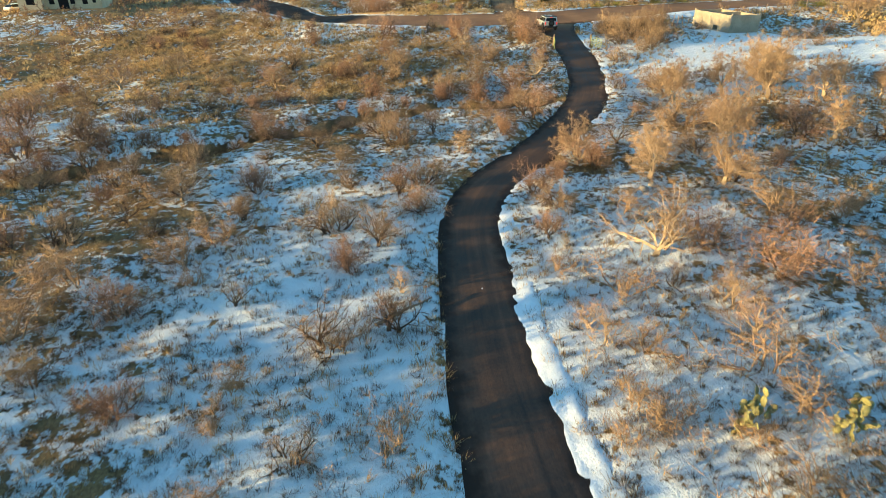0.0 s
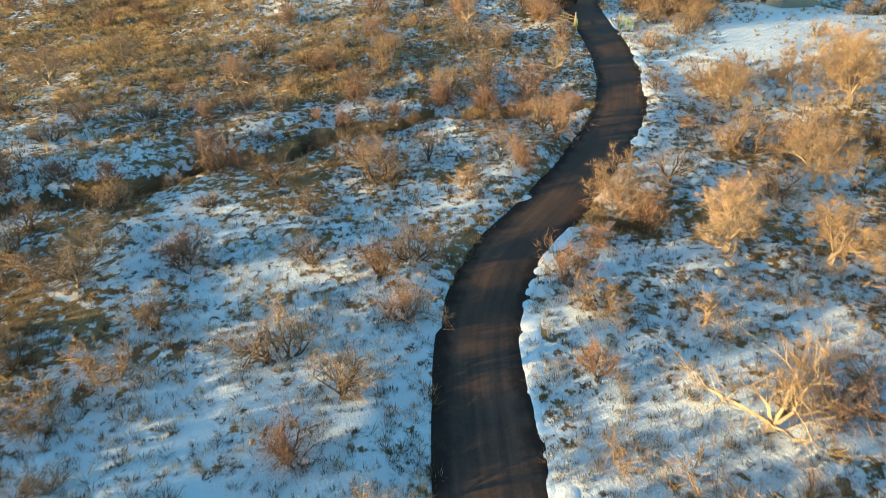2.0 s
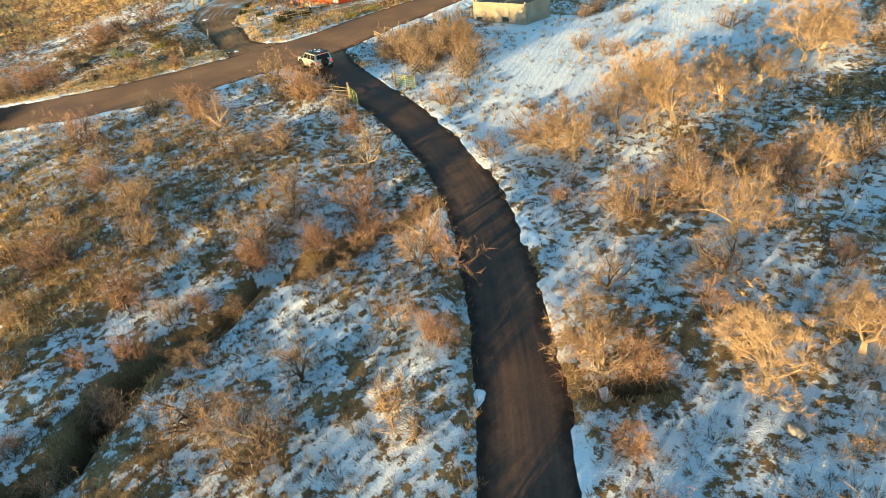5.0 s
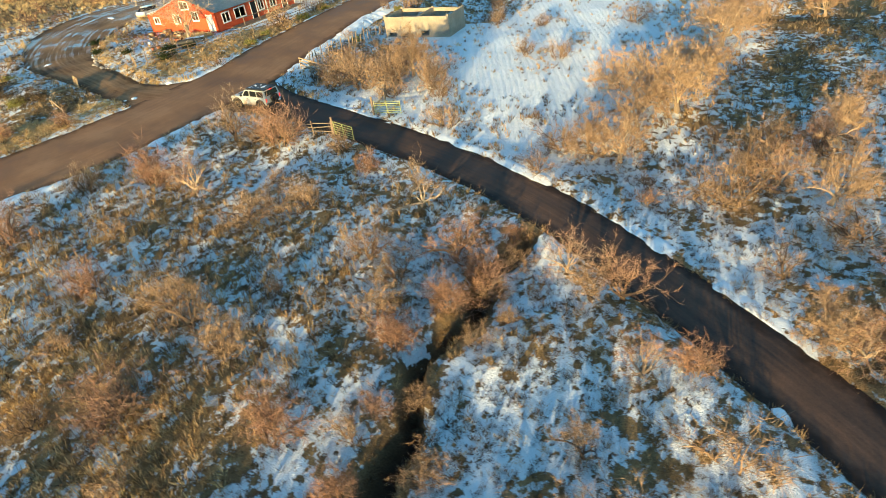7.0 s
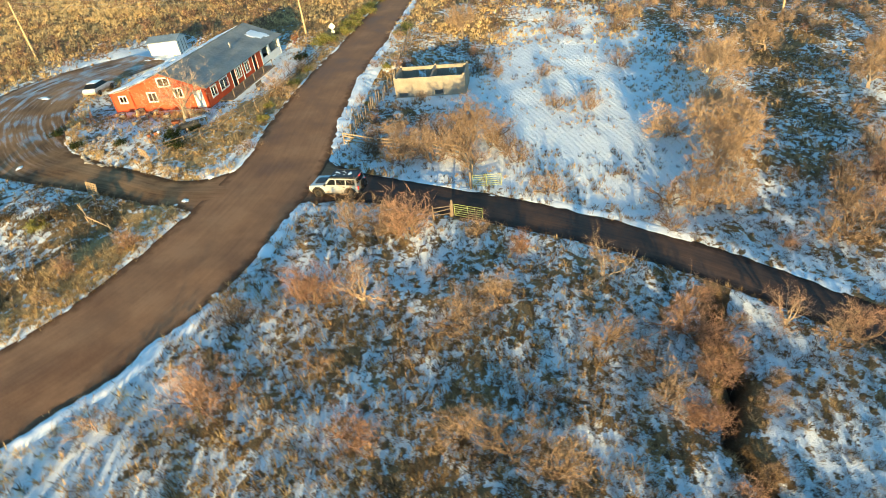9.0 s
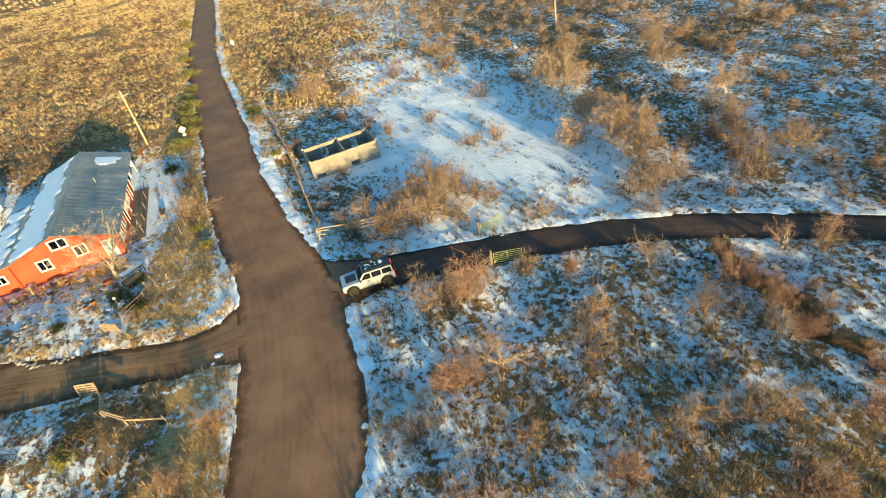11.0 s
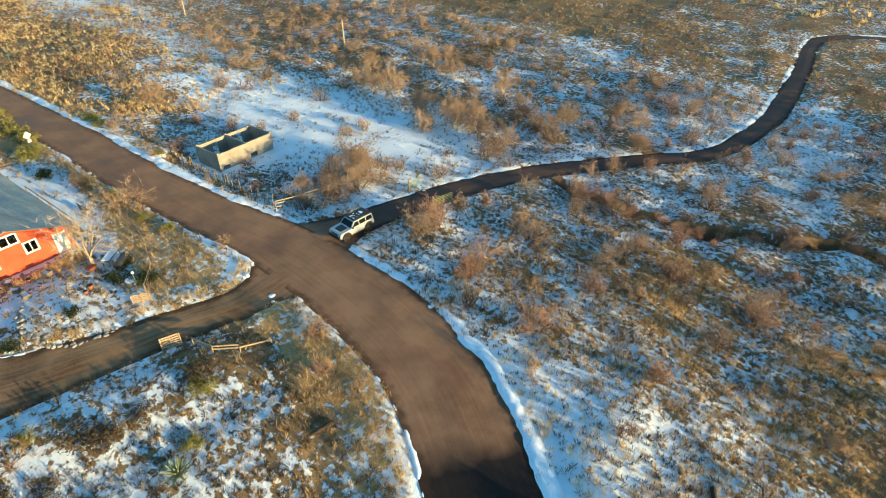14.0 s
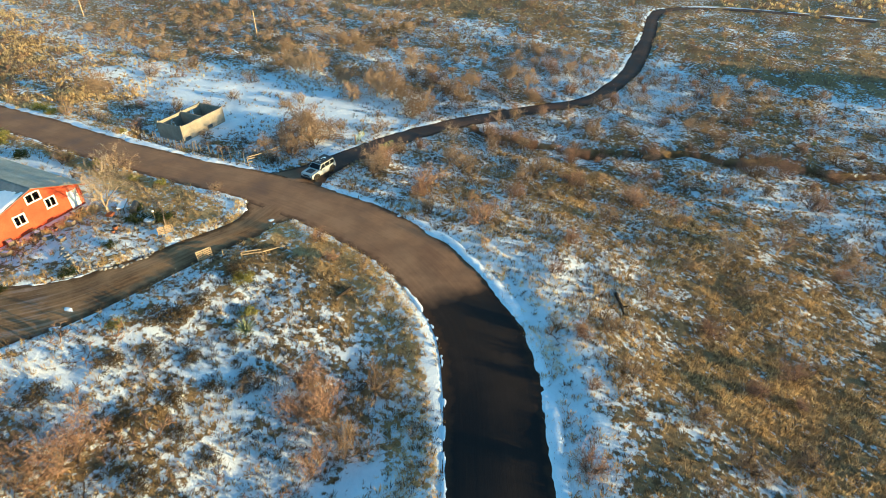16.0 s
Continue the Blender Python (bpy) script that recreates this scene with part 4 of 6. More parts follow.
def prism(bm, u0, u1, y0, y1, z0, za, zb):
    """An upright block from u0 to u1 whose top slopes from za to zb."""
    v = [bm.verts.new(p) for p in ((u0, y0, z0), (u1, y0, z0), (u1, y1, z0), (u0, y1, z0), (u0, y0, za), (u1, y0, zb), (u1, y1, zb), (u0, y1, za))]
    for f in ((3, 2, 1, 0), (4, 5, 6, 7), (0, 1, 5, 4), (1, 2, 6, 5), (2, 3, 7, 6), (3, 0, 4, 7)):
        bm.faces.new([v[i] for i in f])


def wall_with_openings(name, top, holes, thick, low, mat, parent, m, label=""):
    """top: rows of distance and height; holes: rows of start, end, sill, head."""
    bm = bmesh.new()
    cuts = sorted({u for u, _ in top} | {v for h in holes for v in h[:2]})
    level = lambda u: float(np.interp(u, [p[0] for p in top], [p[1] for p in top]))
    for a, b in zip(cuts[:-1], cuts[1:]):
        mid = (a + b) / 2
        z = low
        for h in sorted((h for h in holes if h[0] <= mid <= h[1]), key=lambda h: h[2]):
            if h[2] > z + 0.01:
                prism(bm, a, b, 0, thick, z, h[2], h[2])
            z = h[3]
        prism(bm, a, b, 0, thick, z, level(a), level(b))
    bmesh.ops.remove_doubles(bm, verts=bm.verts, dist=0.002)
    bmesh.ops.transform(bm, matrix=m, verts=bm.verts)
    return part(name, bm, mat, parent, label)


def rod(bm, a, b, ra, rb=None, sides=7):
    a, b = Vector(a), Vector(b)
    d = b - a
    r = bmesh.ops.create_cone(bm, cap_ends=True, segments=sides, radius1=ra, radius2=ra if rb is None else rb, depth=d.length)
    bmesh.ops.transform(bm, matrix=Matrix.Translation((a + b) / 2) @ d.to_track_quat("Z", "Y").to_matrix().to_4x4(), verts=r["verts"])
    return r["verts"]


def rod_part(name, a, b, ra, mat, parent, label="", rb=None, sides=7):
    bm = bmesh.new()
    rod(bm, a, b, ra, rb, sides)
    return part(name, bm, mat, parent, label)


def make_glass():
    m, nt, b = material("window_glass", 0.03)
    b.inputs["Base Color"].default_value = (0.75, 0.82, 0.82, 1)
    b.inputs["Transmission Weight"].default_value = 1.0
    b.inputs["IOR"].default_value = 1.45
    return m


M_GLASS = make_glass()
M_PLASTER = surface("weathered_cream_plaster", (0.22, 0.19, 0.145), (0.36, 0.315, 0.245), 0.9, 0.9, fine=7, relief=0.4, dist=0.02)
M_BLOCK = surface("grey_block_wall", (0.22, 0.20, 0.17), (0.36, 0.33, 0.28), 1.1, relief=0.5, dist=0.03)
M_RED = surface("red_painted_boards", (0.40, 0.062, 0.022), (0.55, 0.10, 0.035), 0.9, 0.75)
M_ROOF = surface("grey_sheet_roof", (0.13, 0.135, 0.12), (0.29, 0.29, 0.255), 0.35, 0.5, fine=9, relief=0.15)
M_WHITE = surface("white_paint", (0.68, 0.67, 0.63), (0.82, 0.81, 0.78), 1.5, 0.55, relief=0.1)
M_SLATE = surface("blue_grey_shed_roof", (0.12, 0.16, 0.20), (0.22, 0.27, 0.31), 0.8, 0.45)
M_DARK = surface("dark_interior", (0.03, 0.028, 0.026), (0.06, 0.055, 0.05), 2.0, 0.9)
M_WOOD = surface("weathered_rail_wood", (0.24, 0.17, 0.10), (0.44, 0.34, 0.21), 3.0, 0.85, relief=0.5)
M_OLDWOOD = surface("grey_old_fence_wood", (0.13, 0.10, 0.075), (0.28, 0.22, 0.155), 3.0, 0.9, relief=0.5)
M_POLE = surface("pale_utility_pole_wood", (0.40, 0.29, 0.15), (0.58, 0.44, 0.25), 2.0, 0.8, relief=0.3)
M_GATE = surface("yellow_green_gate_paint", (0.17, 0.22, 0.055), (0.34, 0.36, 0.11), 2.5, 0.5, relief=0.15)
M_RUSTY = surface("rusty_iron", (0.14, 0.05, 0.025), (0.30, 0.11, 0.05), 5.0, 0.8, 0.3)
M_STEEL = surface("dull_steel", (0.25, 0.25, 0.25), (0.45, 0.45, 0.44), 4.0, 0.45, 0.8, relief=0.1)
M_BLACK = surface("black_plastic", (0.012, 0.012, 0.013), (0.030, 0.030, 0.032), 6.0, 0.55, relief=0.15)
M_RUBBER = surface("dusty_tyre_rubber", (0.018, 0.017, 0.016), (0.075, 0.060, 0.045), 5.0, 0.9, relief=0.5)
M_SIGNFACE = surface("pale_sign_face", (0.62, 0.60, 0.45), (0.80, 0.78, 0.62), 2.0, 0.4, relief=0.05)
M_CLAY = surface("terracotta", (0.22, 0.085, 0.045), (0.32, 0.14, 0.075), 4.0, 0.8)
M_STONE = surface("grey_field_stone", (0.20, 0.18, 0.155), (0.42, 0.39, 0.34), 2.0, 0.9, relief=0.6, dist=0.03)


# ---------------------------------------------------------------- ruined block building
def build_ruin():
    ruin = thing("ruined_building", pose(37.44, 91.12, 3.0, 0, 0, -77.3), "roofless plastered block building with two empty rooms standing in snow", "building")
    turned = Matrix.Identity(4)
    jag = lambda n, length, h, s: [(length * k / n, h + random.Random(s + k).uniform(-0.03, 0.05)) for k in range(n + 1)]
    L, D, H, T = 8.4, 4.55, 2.3, 0.2
    wall_with_openings("wall", jag(14, L, H, 1), [(0.45, 1.45, 0.12, 0.55), (4.75, 5.75, 0.2, 0.72)], T, -0.4, M_PLASTER, ruin, turned, "cream plastered outer wall with two low vents")
    wall_with_openings("wall", jag(12, L, H, 40), [(2.2, 3.1, 0.05, 1.85), (6.0, 6.9, 0.05, 1.85)], T, -0.4, M_PLASTER, ruin, pose(0, D - T, 0), "plastered wall with two doorways")
    for x, s in ((0.0, 60), (L - T, 80)):
        wall_with_openings("wall", jag(6, D - 2 * T, H, s), [], T, -0.4, M_PLASTER, ruin, pose(x + T, T, 0, 0, 0, 90))
    wall_with_openings("partition_wall", jag(6, D - 2 * T, H + 0.02, 90), [], T, -0.4, M_PLASTER, ruin, pose(4.5, T, 0, 0, 0, 90))
    for x, y in ((-0.02, -0.02), (4.25, D - 0.27), (L - 0.24, -0.02), (L - 0.24, D - 0.25), (-0.02, D - 0.25)):
        boxed("corner_post", (x, y, H - 0.15, x + 0.26, y + 0.26, H + 0.2), M_PLASTER, ruin, bevel=0.03)
    boxed("floor_slab", (T, T, -0.3, L - T, D - T, 0.08), M_BLOCK, ruin)
    return ruin


build_ruin()


# ---------------------------------------------------------------- red house
def window(parent, m, w, h, name="window"):
    """A white-trimmed window, its outer face towards -y."""
    root = new(name)
    root.parent, root.matrix_basis = parent, m
    t = 0.15
    for dims in ((-w / 2 - t, -0.06, -h / 2 - t, -w / 2, 0.06, h / 2 + t), (w / 2, -0.06, -h / 2 - t, w / 2 + t, 0.06, h / 2 + t),
                 (-w / 2, -0.06, -h / 2 - t, w / 2, 0.06, -h / 2), (-w / 2, -0.06, h / 2, w / 2, 0.06, h / 2 + t), (-0.04, -0.04, -h / 2, 0.04, 0.05, h / 2)):
        boxed("frame", dims, M_WHITE, root, bevel=0.012)
    for s in (-1, 1):
        boxed("pane", (s * w / 4 - w / 4 + 0.04 * (s > 0), 0.0, -h / 2, s * w / 4 + w / 4 - 0.04 * (s < 0), 0.012, h / 2), M_GLASS, root)
    return root


def roof_sheet(name, x0, x1, ya, za, yb, zb, mat, parent, label):
    """Ribbed sheet metal from the ridge (ya, za) down to the eave (yb, zb)."""
    bm = bmesh.new()
    d = Vector((0, yb - ya, zb - za))
    up = Vector((0, -(zb - za), yb - ya)).normalized() * (1 if yb > ya else -1)
    n = int((x1 - x0) / 0.35)
    w = (x1 - x0) / n
    ribs = [(x0 + w * k + dx, lift) for k in range(n) for dx, lift in ((0.0, 0.05), (w - 0.075, 0.05), (w - 0.06, 0.060), (w - 0.015, 0.060))] + [(x1, 0.05)]
    rows = [[bm.verts.new(c) for c in (Vector((p, ya, za)), Vector((p, yb, zb)), Vector((p, yb, zb)) + up * lift, Vector((p, ya, za)) + up * lift)] for p, lift in ribs]
    for a, b in zip(rows[:-1], rows[1:]):
        for i in range(4):
            bm.faces.new((a[i], a[(i + 1) % 4], b[(i + 1) % 4], b[i]))
    bm.faces.new(rows[0])
    bm.faces.new(rows[-1])
    bmesh.ops.recalc_face_normals(bm, faces=bm.faces)
    return part(name, bm, mat, parent, label)


def build_house():
    m = pose(25.9, 113.9, 5.45, 0, 0, 11.8)
    house = thing("house", m, "long red house with a grey sheet metal roof and white-trimmed windows", "house")
    L, S, N, LEAN_TO = 21.8, -4.75, 4.7, 7.5
    west = pose(0.18, S, 0, 0, 0, 90)
    gable = [(0, 2.42), (-S, 4.2), (N - S, 2.75)]
    holes = [(-S - 0.65, -S + 0.65, 2.85, 3.65), (-S - 1.85, -S - 0.95, 1.5, 2.4), (-S + 1.5, -S + 2.45, 1.2, 2.1), (0.55, 1.45, 0.1, 2.1)]
    wall_with_openings("wall", gable, holes, 0.18, -0.7, M_RED, house, west)
    for u, z, w, h in ((0.0, 3.25, 1.3, 0.8), (-1.4, 1.95, 0.9, 0.9), (1.975, 1.65, 0.95, 0.9)):
        window(house, pose(0.02, u, z, 0, 0, -90), w, h)
    boxed("vent", (-0.05, 1.2, 2.25, 0.02, 1.6, 2.6), M_RUSTY, house, bevel=0.01)
    door = new("door")
    door.parent, door.matrix_basis = house, pose(0.05, -3.75, 0)
    boxed("door_leaf", (0, -0.45, 0.1, 0.06, 0.45, 2.1), M_WHITE, door, bevel=0.01)
    boxed("door_frame", (-0.06, -0.55, 0.1, 0.0, -0.45, 2.2), M_WHITE, door)
    boxed("door_frame", (-0.06, 0.45, 0.1, 0.0, 0.55, 2.2), M_WHITE, door)
    # front wall: red for two thirds, then a white part with an open porch
    front = [(0, 2.42), (15.2, 2.42)]
    fh = [(1.2, 2.3, 0.9, 1.9), (3.4, 5.2, 0.9, 1.95), (6.4, 7.4, 0.1, 2.1), (7.9, 8.8, 0.9, 2.0), (10.2, 11.3, 0.8, 1.95), (12.6, 13.5, 0.1, 2.1)]
    wall_with_openings("wall", front, fh, 0.18, -0.7, M_RED, house, pose(0, S, 0))
    wall_with_openings("wall", [(0, 2.42), (6.6, 2.42)], [(0.5, 2.4, 0.9, 2.1), (3.0, 6.2, 0.95, 2.1)], 0.18, -0.7, M_WHITE, house, pose(15.2, S, 0), "white painted porch wall with dark openings")
    for u0, u1, z0, z1 in (fh[0], fh[1], fh[3], fh[4]):
        window(house, pose((u0 + u1) / 2, S + 0.03, (z0 + z1) / 2), u1 - u0, z1 - z0)
    for u in (6.9, 13.05):
        d = new("door")
        d.parent, d.matrix_basis = house, pose(u, S + 0.06, 0)
        # solid panel, coloured dark for the shade inside the doorway
        boxed("door_leaf", (-0.5, 0.02, 0.1, 0.5, 0.08, 2.1), M_DARK, d, "dark panel in place of the shade in an open doorway")
        for s in (-1, 1):
            boxed("door_frame", (s * 0.56 - 0.06, -0.1, 0.1, s * 0.56 + 0.06, -0.02, 2.2), M_WHITE, d)
    for x in (15.2, 9.4, 21.6):
        boxed("corner_board", (x - 0.08, S - 0.05, -0.2, x + 0.08, S - 0.003, 2.4), M_WHITE, house)
    wall_with_openings("wall", [(0, 2.75), (L, 2.75)], [(4, 5, 1.0, 2.0), (12, 13, 1.0, 2.0)], 0.18, -0.7, M_RED, house, pose(0, N - 0.18, 0))
    wall_with_openings("wall", gable, [], 0.18, -0.7, M_WHITE, house, pose(L, S, 0, 0, 0, 90))
    # lean-to on the north side
    wall_with_openings("wall", [(0, 2.7), (2.8, 2.15)], [(0.9, 1.7, 1.15, 1.8)], 0.16, -0.7, M_RED, house, pose(0.4, N, 0, 0, 0, 90))
    window(house, pose(0.26, N + 1.3, 1.475, 0, 0, -90), 0.8, 0.65)
    wall_with_openings("wall", [(0, 2.15), (14, 2.15)], [], 0.16, -0.7, M_RED, house, pose(0.24, LEAN_TO - 0.2, 0))
    roof_sheet("roof", -0.35, L + 0.35, 0.0, 4.28, S - 0.45, 2.34, M_ROOF, house, "sunlit slope of ribbed grey sheet metal")
    roof_sheet("roof", -0.35, L + 0.35, 0.0, 4.28, N + 0.1, 2.78, M_ROOF, house, "shaded slope of ribbed grey sheet metal")
    roof_sheet("roof", 0.0, 14.4, N + 0.12, 2.74, LEAN_TO + 0.3, 2.18, M_ROOF, house, "low lean-to roof of sheet metal")
    bm = bmesh.new()
    rod(bm, (-0.38, 0, 4.33), (L + 0.38, 0, 4.33), 0.09, sides=8)
    part("ridge_cap", bm, M_ROOF, house)
    for y0, z0, y1, z1 in ((0, 4.2, S - 0.45, 2.26), (0, 4.2, N + 0.1, 2.68)):
        bm = bmesh.new()
        rod(bm, (-0.37, y0, z0), (-0.37, y1, z1), 0.075, sides=4)
        part("rake_board", bm, M_RED, house)
    rod_part("flue", (12.2, -2.4, 3.2), (12.2, -2.4, 4.1), 0.08, M_STEEL, house)
    boxed("floor_slab", (0.2, S + 0.2, -0.6, L - 0.2, LEAN_TO - 0.3, 0.05), M_DARK, house)
    boxed("porch_deck", (2.0, S - 1.7, -0.3, 15.0, S - 0.003, 0.12), M_OLDWOOD, house, "worn wooden porch deck")
    for k in range(5):
        rod_part("porch_post", (3.0 + k * 2.9, S - 1.55, 0.1), (3.0 + k * 2.9, S - 1.55, 1.05), 0.05, M_OLDWOOD, house)
    rod_part("porch_rail", (2.9, S - 1.55, 1.0), (14.7, S - 1.55, 1.0), 0.045, M_OLDWOOD, house)
    return m


def snow_sheet(name, m, x0, x1, y0, y1, slope, base, thick, seed, label, step=0.22, grain=1.0, less=0.05):
    """Snow lying on a slope, with a ragged outline; heights run below the roof where there is none."""
    u, v = np.meshgrid(np.arange(x0, x1, step), np.arange(y0, y1, step))
    edge = np.minimum.reduce([u - x0, x1 - u, v - y0, y1 - v])
    body = smooth(0.1, 0.5, edge + 0.9 * fbm(u / 0.9 / grain, v / 0.9 / grain, seed) + 0.9 * fbm(u / 2.8 / grain, v / 2.8 / grain, seed + 4) - less)
    z = base + slope * v - 0.12 + (thick + 0.12) * body
    me = mesh_from(name, np.stack([u, v, z], 2).reshape(-1, 3), grid_quads(*u.shape))
    shade_smooth(me)
    me.materials.append(M_SNOW)
    ob = new(name, me)
    ob.matrix_basis = m
    return tagged(ob, label, "snow", kind="stuff")


HOUSE = build_house()
N_SLOPE, S_SLOPE = (2.78 - 4.28) / 4.8, (4.28 - 2.34) / 5.2
snow_sheet("roof_snow", HOUSE, -0.3, 21.9, 0.7, 4.75, N_SLOPE, 4.33, 0.10, 301, "melting sheet of snow on the shaded slope of the metal roof")
snow_sheet("roof_snow", HOUSE, 17.6, 20.6, -4.4, -1.4, S_SLOPE, 4.33, 0.07, 311, "patch of leftover snow on the metal roof")
snow_sheet("roof_snow", HOUSE, 0.1, 14.2, 4.9, 7.7, (2.18 - 2.74) / 2.98, 2.79 + 0.188 * 4.82, 0.12, 321, "snow covering the low lean-to roof")


# ---------------------------------------------------------------- white shed
def build_shed():
    shed = thing("shed", pose(42.3, 132.2, 6.5, 0, 0, -69), "small white storage shed with a blue-grey roof and double doors", "shed")
    wall_with_openings("wall", [(0, 2.05), (4.2, 2.05)], [], 0.1, -0.3, M_WHITE, shed, Matrix.Identity(4))
    wall_with_openings("wall", [(0, 2.05), (4.2, 2.05)], [], 0.1, -0.3, M_WHITE, shed, pose(0, 3.2, 0))
    wall_with_openings("wall", [(0, 2.05), (1.65, 2.55), (3.3, 2.05)], [], 0.1, -0.3, M_WHITE, shed, pose(0.1, 0, 0, 0, 0, 90))
    wall_with_openings("wall", [(0, 2.05), (1.65, 2.55), (3.3, 2.05)], [(0.6, 2.7, 0.0, 1.85)], 0.1, -0.3, M_WHITE, shed, pose(4.3, 0, 0, 0, 0, 90))
    for y in (0.62, 1.66):
        boxed("shed_door", (4.22, y, 0.0, 4.27, y + 1.02, 1.83), M_WHITE, shed, bevel=0.01)
    for y in (0.6, 1.6, 2.66):
        boxed("door_trim", (4.303, y - 0.04, 0, 4.33, y + 0.06, 1.85), M_DARK, shed)
    roof_sheet("roof", -0.2, 4.5, 1.65, 2.58, -0.25, 2.0, M_SLATE, shed, "blue-grey sheet roof slope")
    roof_sheet("roof", -0.2, 4.5, 1.65, 2.58, 3.55, 2.0, M_SLATE, shed, "blue-grey sheet roof slope")
    boxed("floor_slab", (0.1, 0.1, -0.3, 4.2, 3.2, 0.0), M_DARK, shed)


build_shed()


# ---------------------------------------------------------------- beige house far off
M_TINT = material("tinted_glass", 0.06)[0]
M_TINT.node_tree.nodes["Principled BSDF"].inputs["IOR"].default_value = 1.25
M_TINT.node_tree.nodes["Principled BSDF"].inputs["Base Color"].default_value = (0.012, 0.014, 0.016, 1)
M_ADOBE = surface("beige_stucco", (0.44, 0.36, 0.24), (0.56, 0.47, 0.33), 0.6, 0.85)


def build_adobe():
    x, y = -76.4, 110.8
    house = thing("stucco_house", pose(x, y, gz(x, y) - 0.1, 0, 0, 15.5), "flat-roofed beige stucco house with dark windows", "house")
    rows = [("wing", 0.0, 3.8, 0.0, [(1.3, 2.7, 1.0, 2.0)]), ("middle", 3.8, 9.2, 1.6, [(0.7, 1.6, 0.9, 1.9), (2.2, 3.9, 0.05, 2.1), (4.2, 5.0, 0.9, 1.9)]), ("end", 9.2, 13.4, 0.9, [(1.0, 1.9, 0.9, 1.9), (2.7, 3.3, 1.1, 1.8)])]
    for _, a, b, back, holes in rows:
        wall_with_openings("wall", [(0, 3.3), (b - a, 3.3)], holes, 0.25, -0.5, M_ADOBE, house, pose(a, back, 0))
        for u0, u1, z0, z1 in holes:
            boxed("pane", (a + u0, back + 0.12, z0, a + u1, back + 0.14, z1), M_TINT, house)
    for a, y0, y1 in ((0.25, 0.25, 9.0), (3.8, 0.25, 1.6), (9.2, 1.15, 1.6), (13.4, 1.15, 9.0)):
        wall_with_openings("wall", [(0, 3.3), (y1 - y0, 3.3)], [], 0.25, -0.5, M_ADOBE, house, pose(a, y0, 0, 0, 0, 90))
    wall_with_openings("wall", [(0, 3.3), (13.4, 3.3)], [], 0.25, -0.5, M_ADOBE, house, pose(0, 9.0, 0))
    boxed("roof", (0.26, 1.86, 2.85, 13.1, 8.98, 3.0), M_BLOCK, house)
    boxed("roof", (0.26, 0.26, 2.85, 3.54, 1.85, 3.0), M_BLOCK, house)
    rod_part("flue", (7, 5, 2.9), (7, 5, 4.0), 0.15, M_STEEL, house)
    return house


build_adobe()


# ---------------------------------------------------------------- vehicles
def wheel(parent, x, y, z, radius, width, turn=0.0, name="wheel"):
    root = new(name)
    root.parent, root.matrix_basis = parent, pose(x, y, z, 90, 0, turn)
    bm = bmesh.new()
    prof = [(radius * 0.58, -width * 0.42), (radius * 0.80, -width * 0.5), (radius * 0.95, -width * 0.45), (radius, -width * 0.32), (radius, width * 0.32), (radius * 0.95, width * 0.45),
            (radius * 0.80, width * 0.5), (radius * 0.58, width * 0.42)]
    n = 28
    rings = [[bm.verts.new((r * (1 - 0.025 * (k % 2) * (i in (2, 3, 4, 5))) * math.cos(6.2832 * k / n), r * (1 - 0.025 * (k % 2) * (i in (2, 3, 4, 5))) * math.sin(6.2832 * k / n), w))
              for k in range(n)] for i, (r, w) in enumerate(prof)]
    for i in range(len(prof)):
        a, b = rings[i], rings[(i + 1) % len(prof)]
        for k in range(n):
            bm.faces.new((a[k], a[(k + 1) % n], b[(k + 1) % n], b[k]))
    bmesh.ops.recalc_face_normals(bm, faces=bm.faces)
    part("tyre", bm, M_RUBBER, root)
    bm = bmesh.new()
    for s in (-1, 1):
        for k in range(6):
            a = 6.2832 * k / 6
            rod(bm, (0, 0, s * width * 0.30), (radius * 0.56 * math.cos(a), radius * 0.56 * math.sin(a), s * width * 0.36), radius * 0.085, sides=5)
    rod(bm, (0, 0, -width * 0.38), (0, 0, width * 0.38), radius * 0.16, sides=12)
    rod(bm, (0, 0, -width * 0.15), (0, 0, width * 0.15), radius * 0.585, sides=24)
    part("rim", bm, M_ALLOY, root)
    return root


def extrude_profile(points, y0, y1, taper=0.0, pivot=None):
    bm = bmesh.new()
    a = [bm.verts.new((x, y0, z)) for x, z in points]
    b = [bm.verts.new((x, y1, z)) for x, z in points]
    n = len(points)
    bm.faces.new(a)
    bm.faces.new(b[::-1])
    for k in range(n):
        bm.faces.new((a[k], b[k], b[(k + 1) % n], a[(k + 1) % n]))
    bmesh.ops.recalc_face_normals(bm, faces=bm.faces)
    return bm


def car_paint(name, colour, dirt):
    m, nt, b = material(name, 0.32)
    b.inputs["Coat Weight"].default_value = 0.6
    z = nt.nodes.new("ShaderNodeSeparateXYZ")
    nt.links.new(nt.nodes.new("ShaderNodeTexCoord").outputs["Object"], z.inputs[0])
    f = math_node(nt, "ADD", math_node(nt, "MULTIPLY", z.outputs[2], -1.4), math_node(nt, "ADD", noise_fac(nt, 3.0, 5.0, 0.6), 0.85))
    nt.links.new(mix(nt, ramp(nt, f, (0.25, (0, 0, 0)), (0.75, (1, 1, 1))), colour, dirt), b.inputs["Base Color"])
    nt.links.new(ramp(nt, f, (0.2, (0.3,) * 3), (0.7, (0.85,) * 3)), b.inputs["Roughness"])
    return m


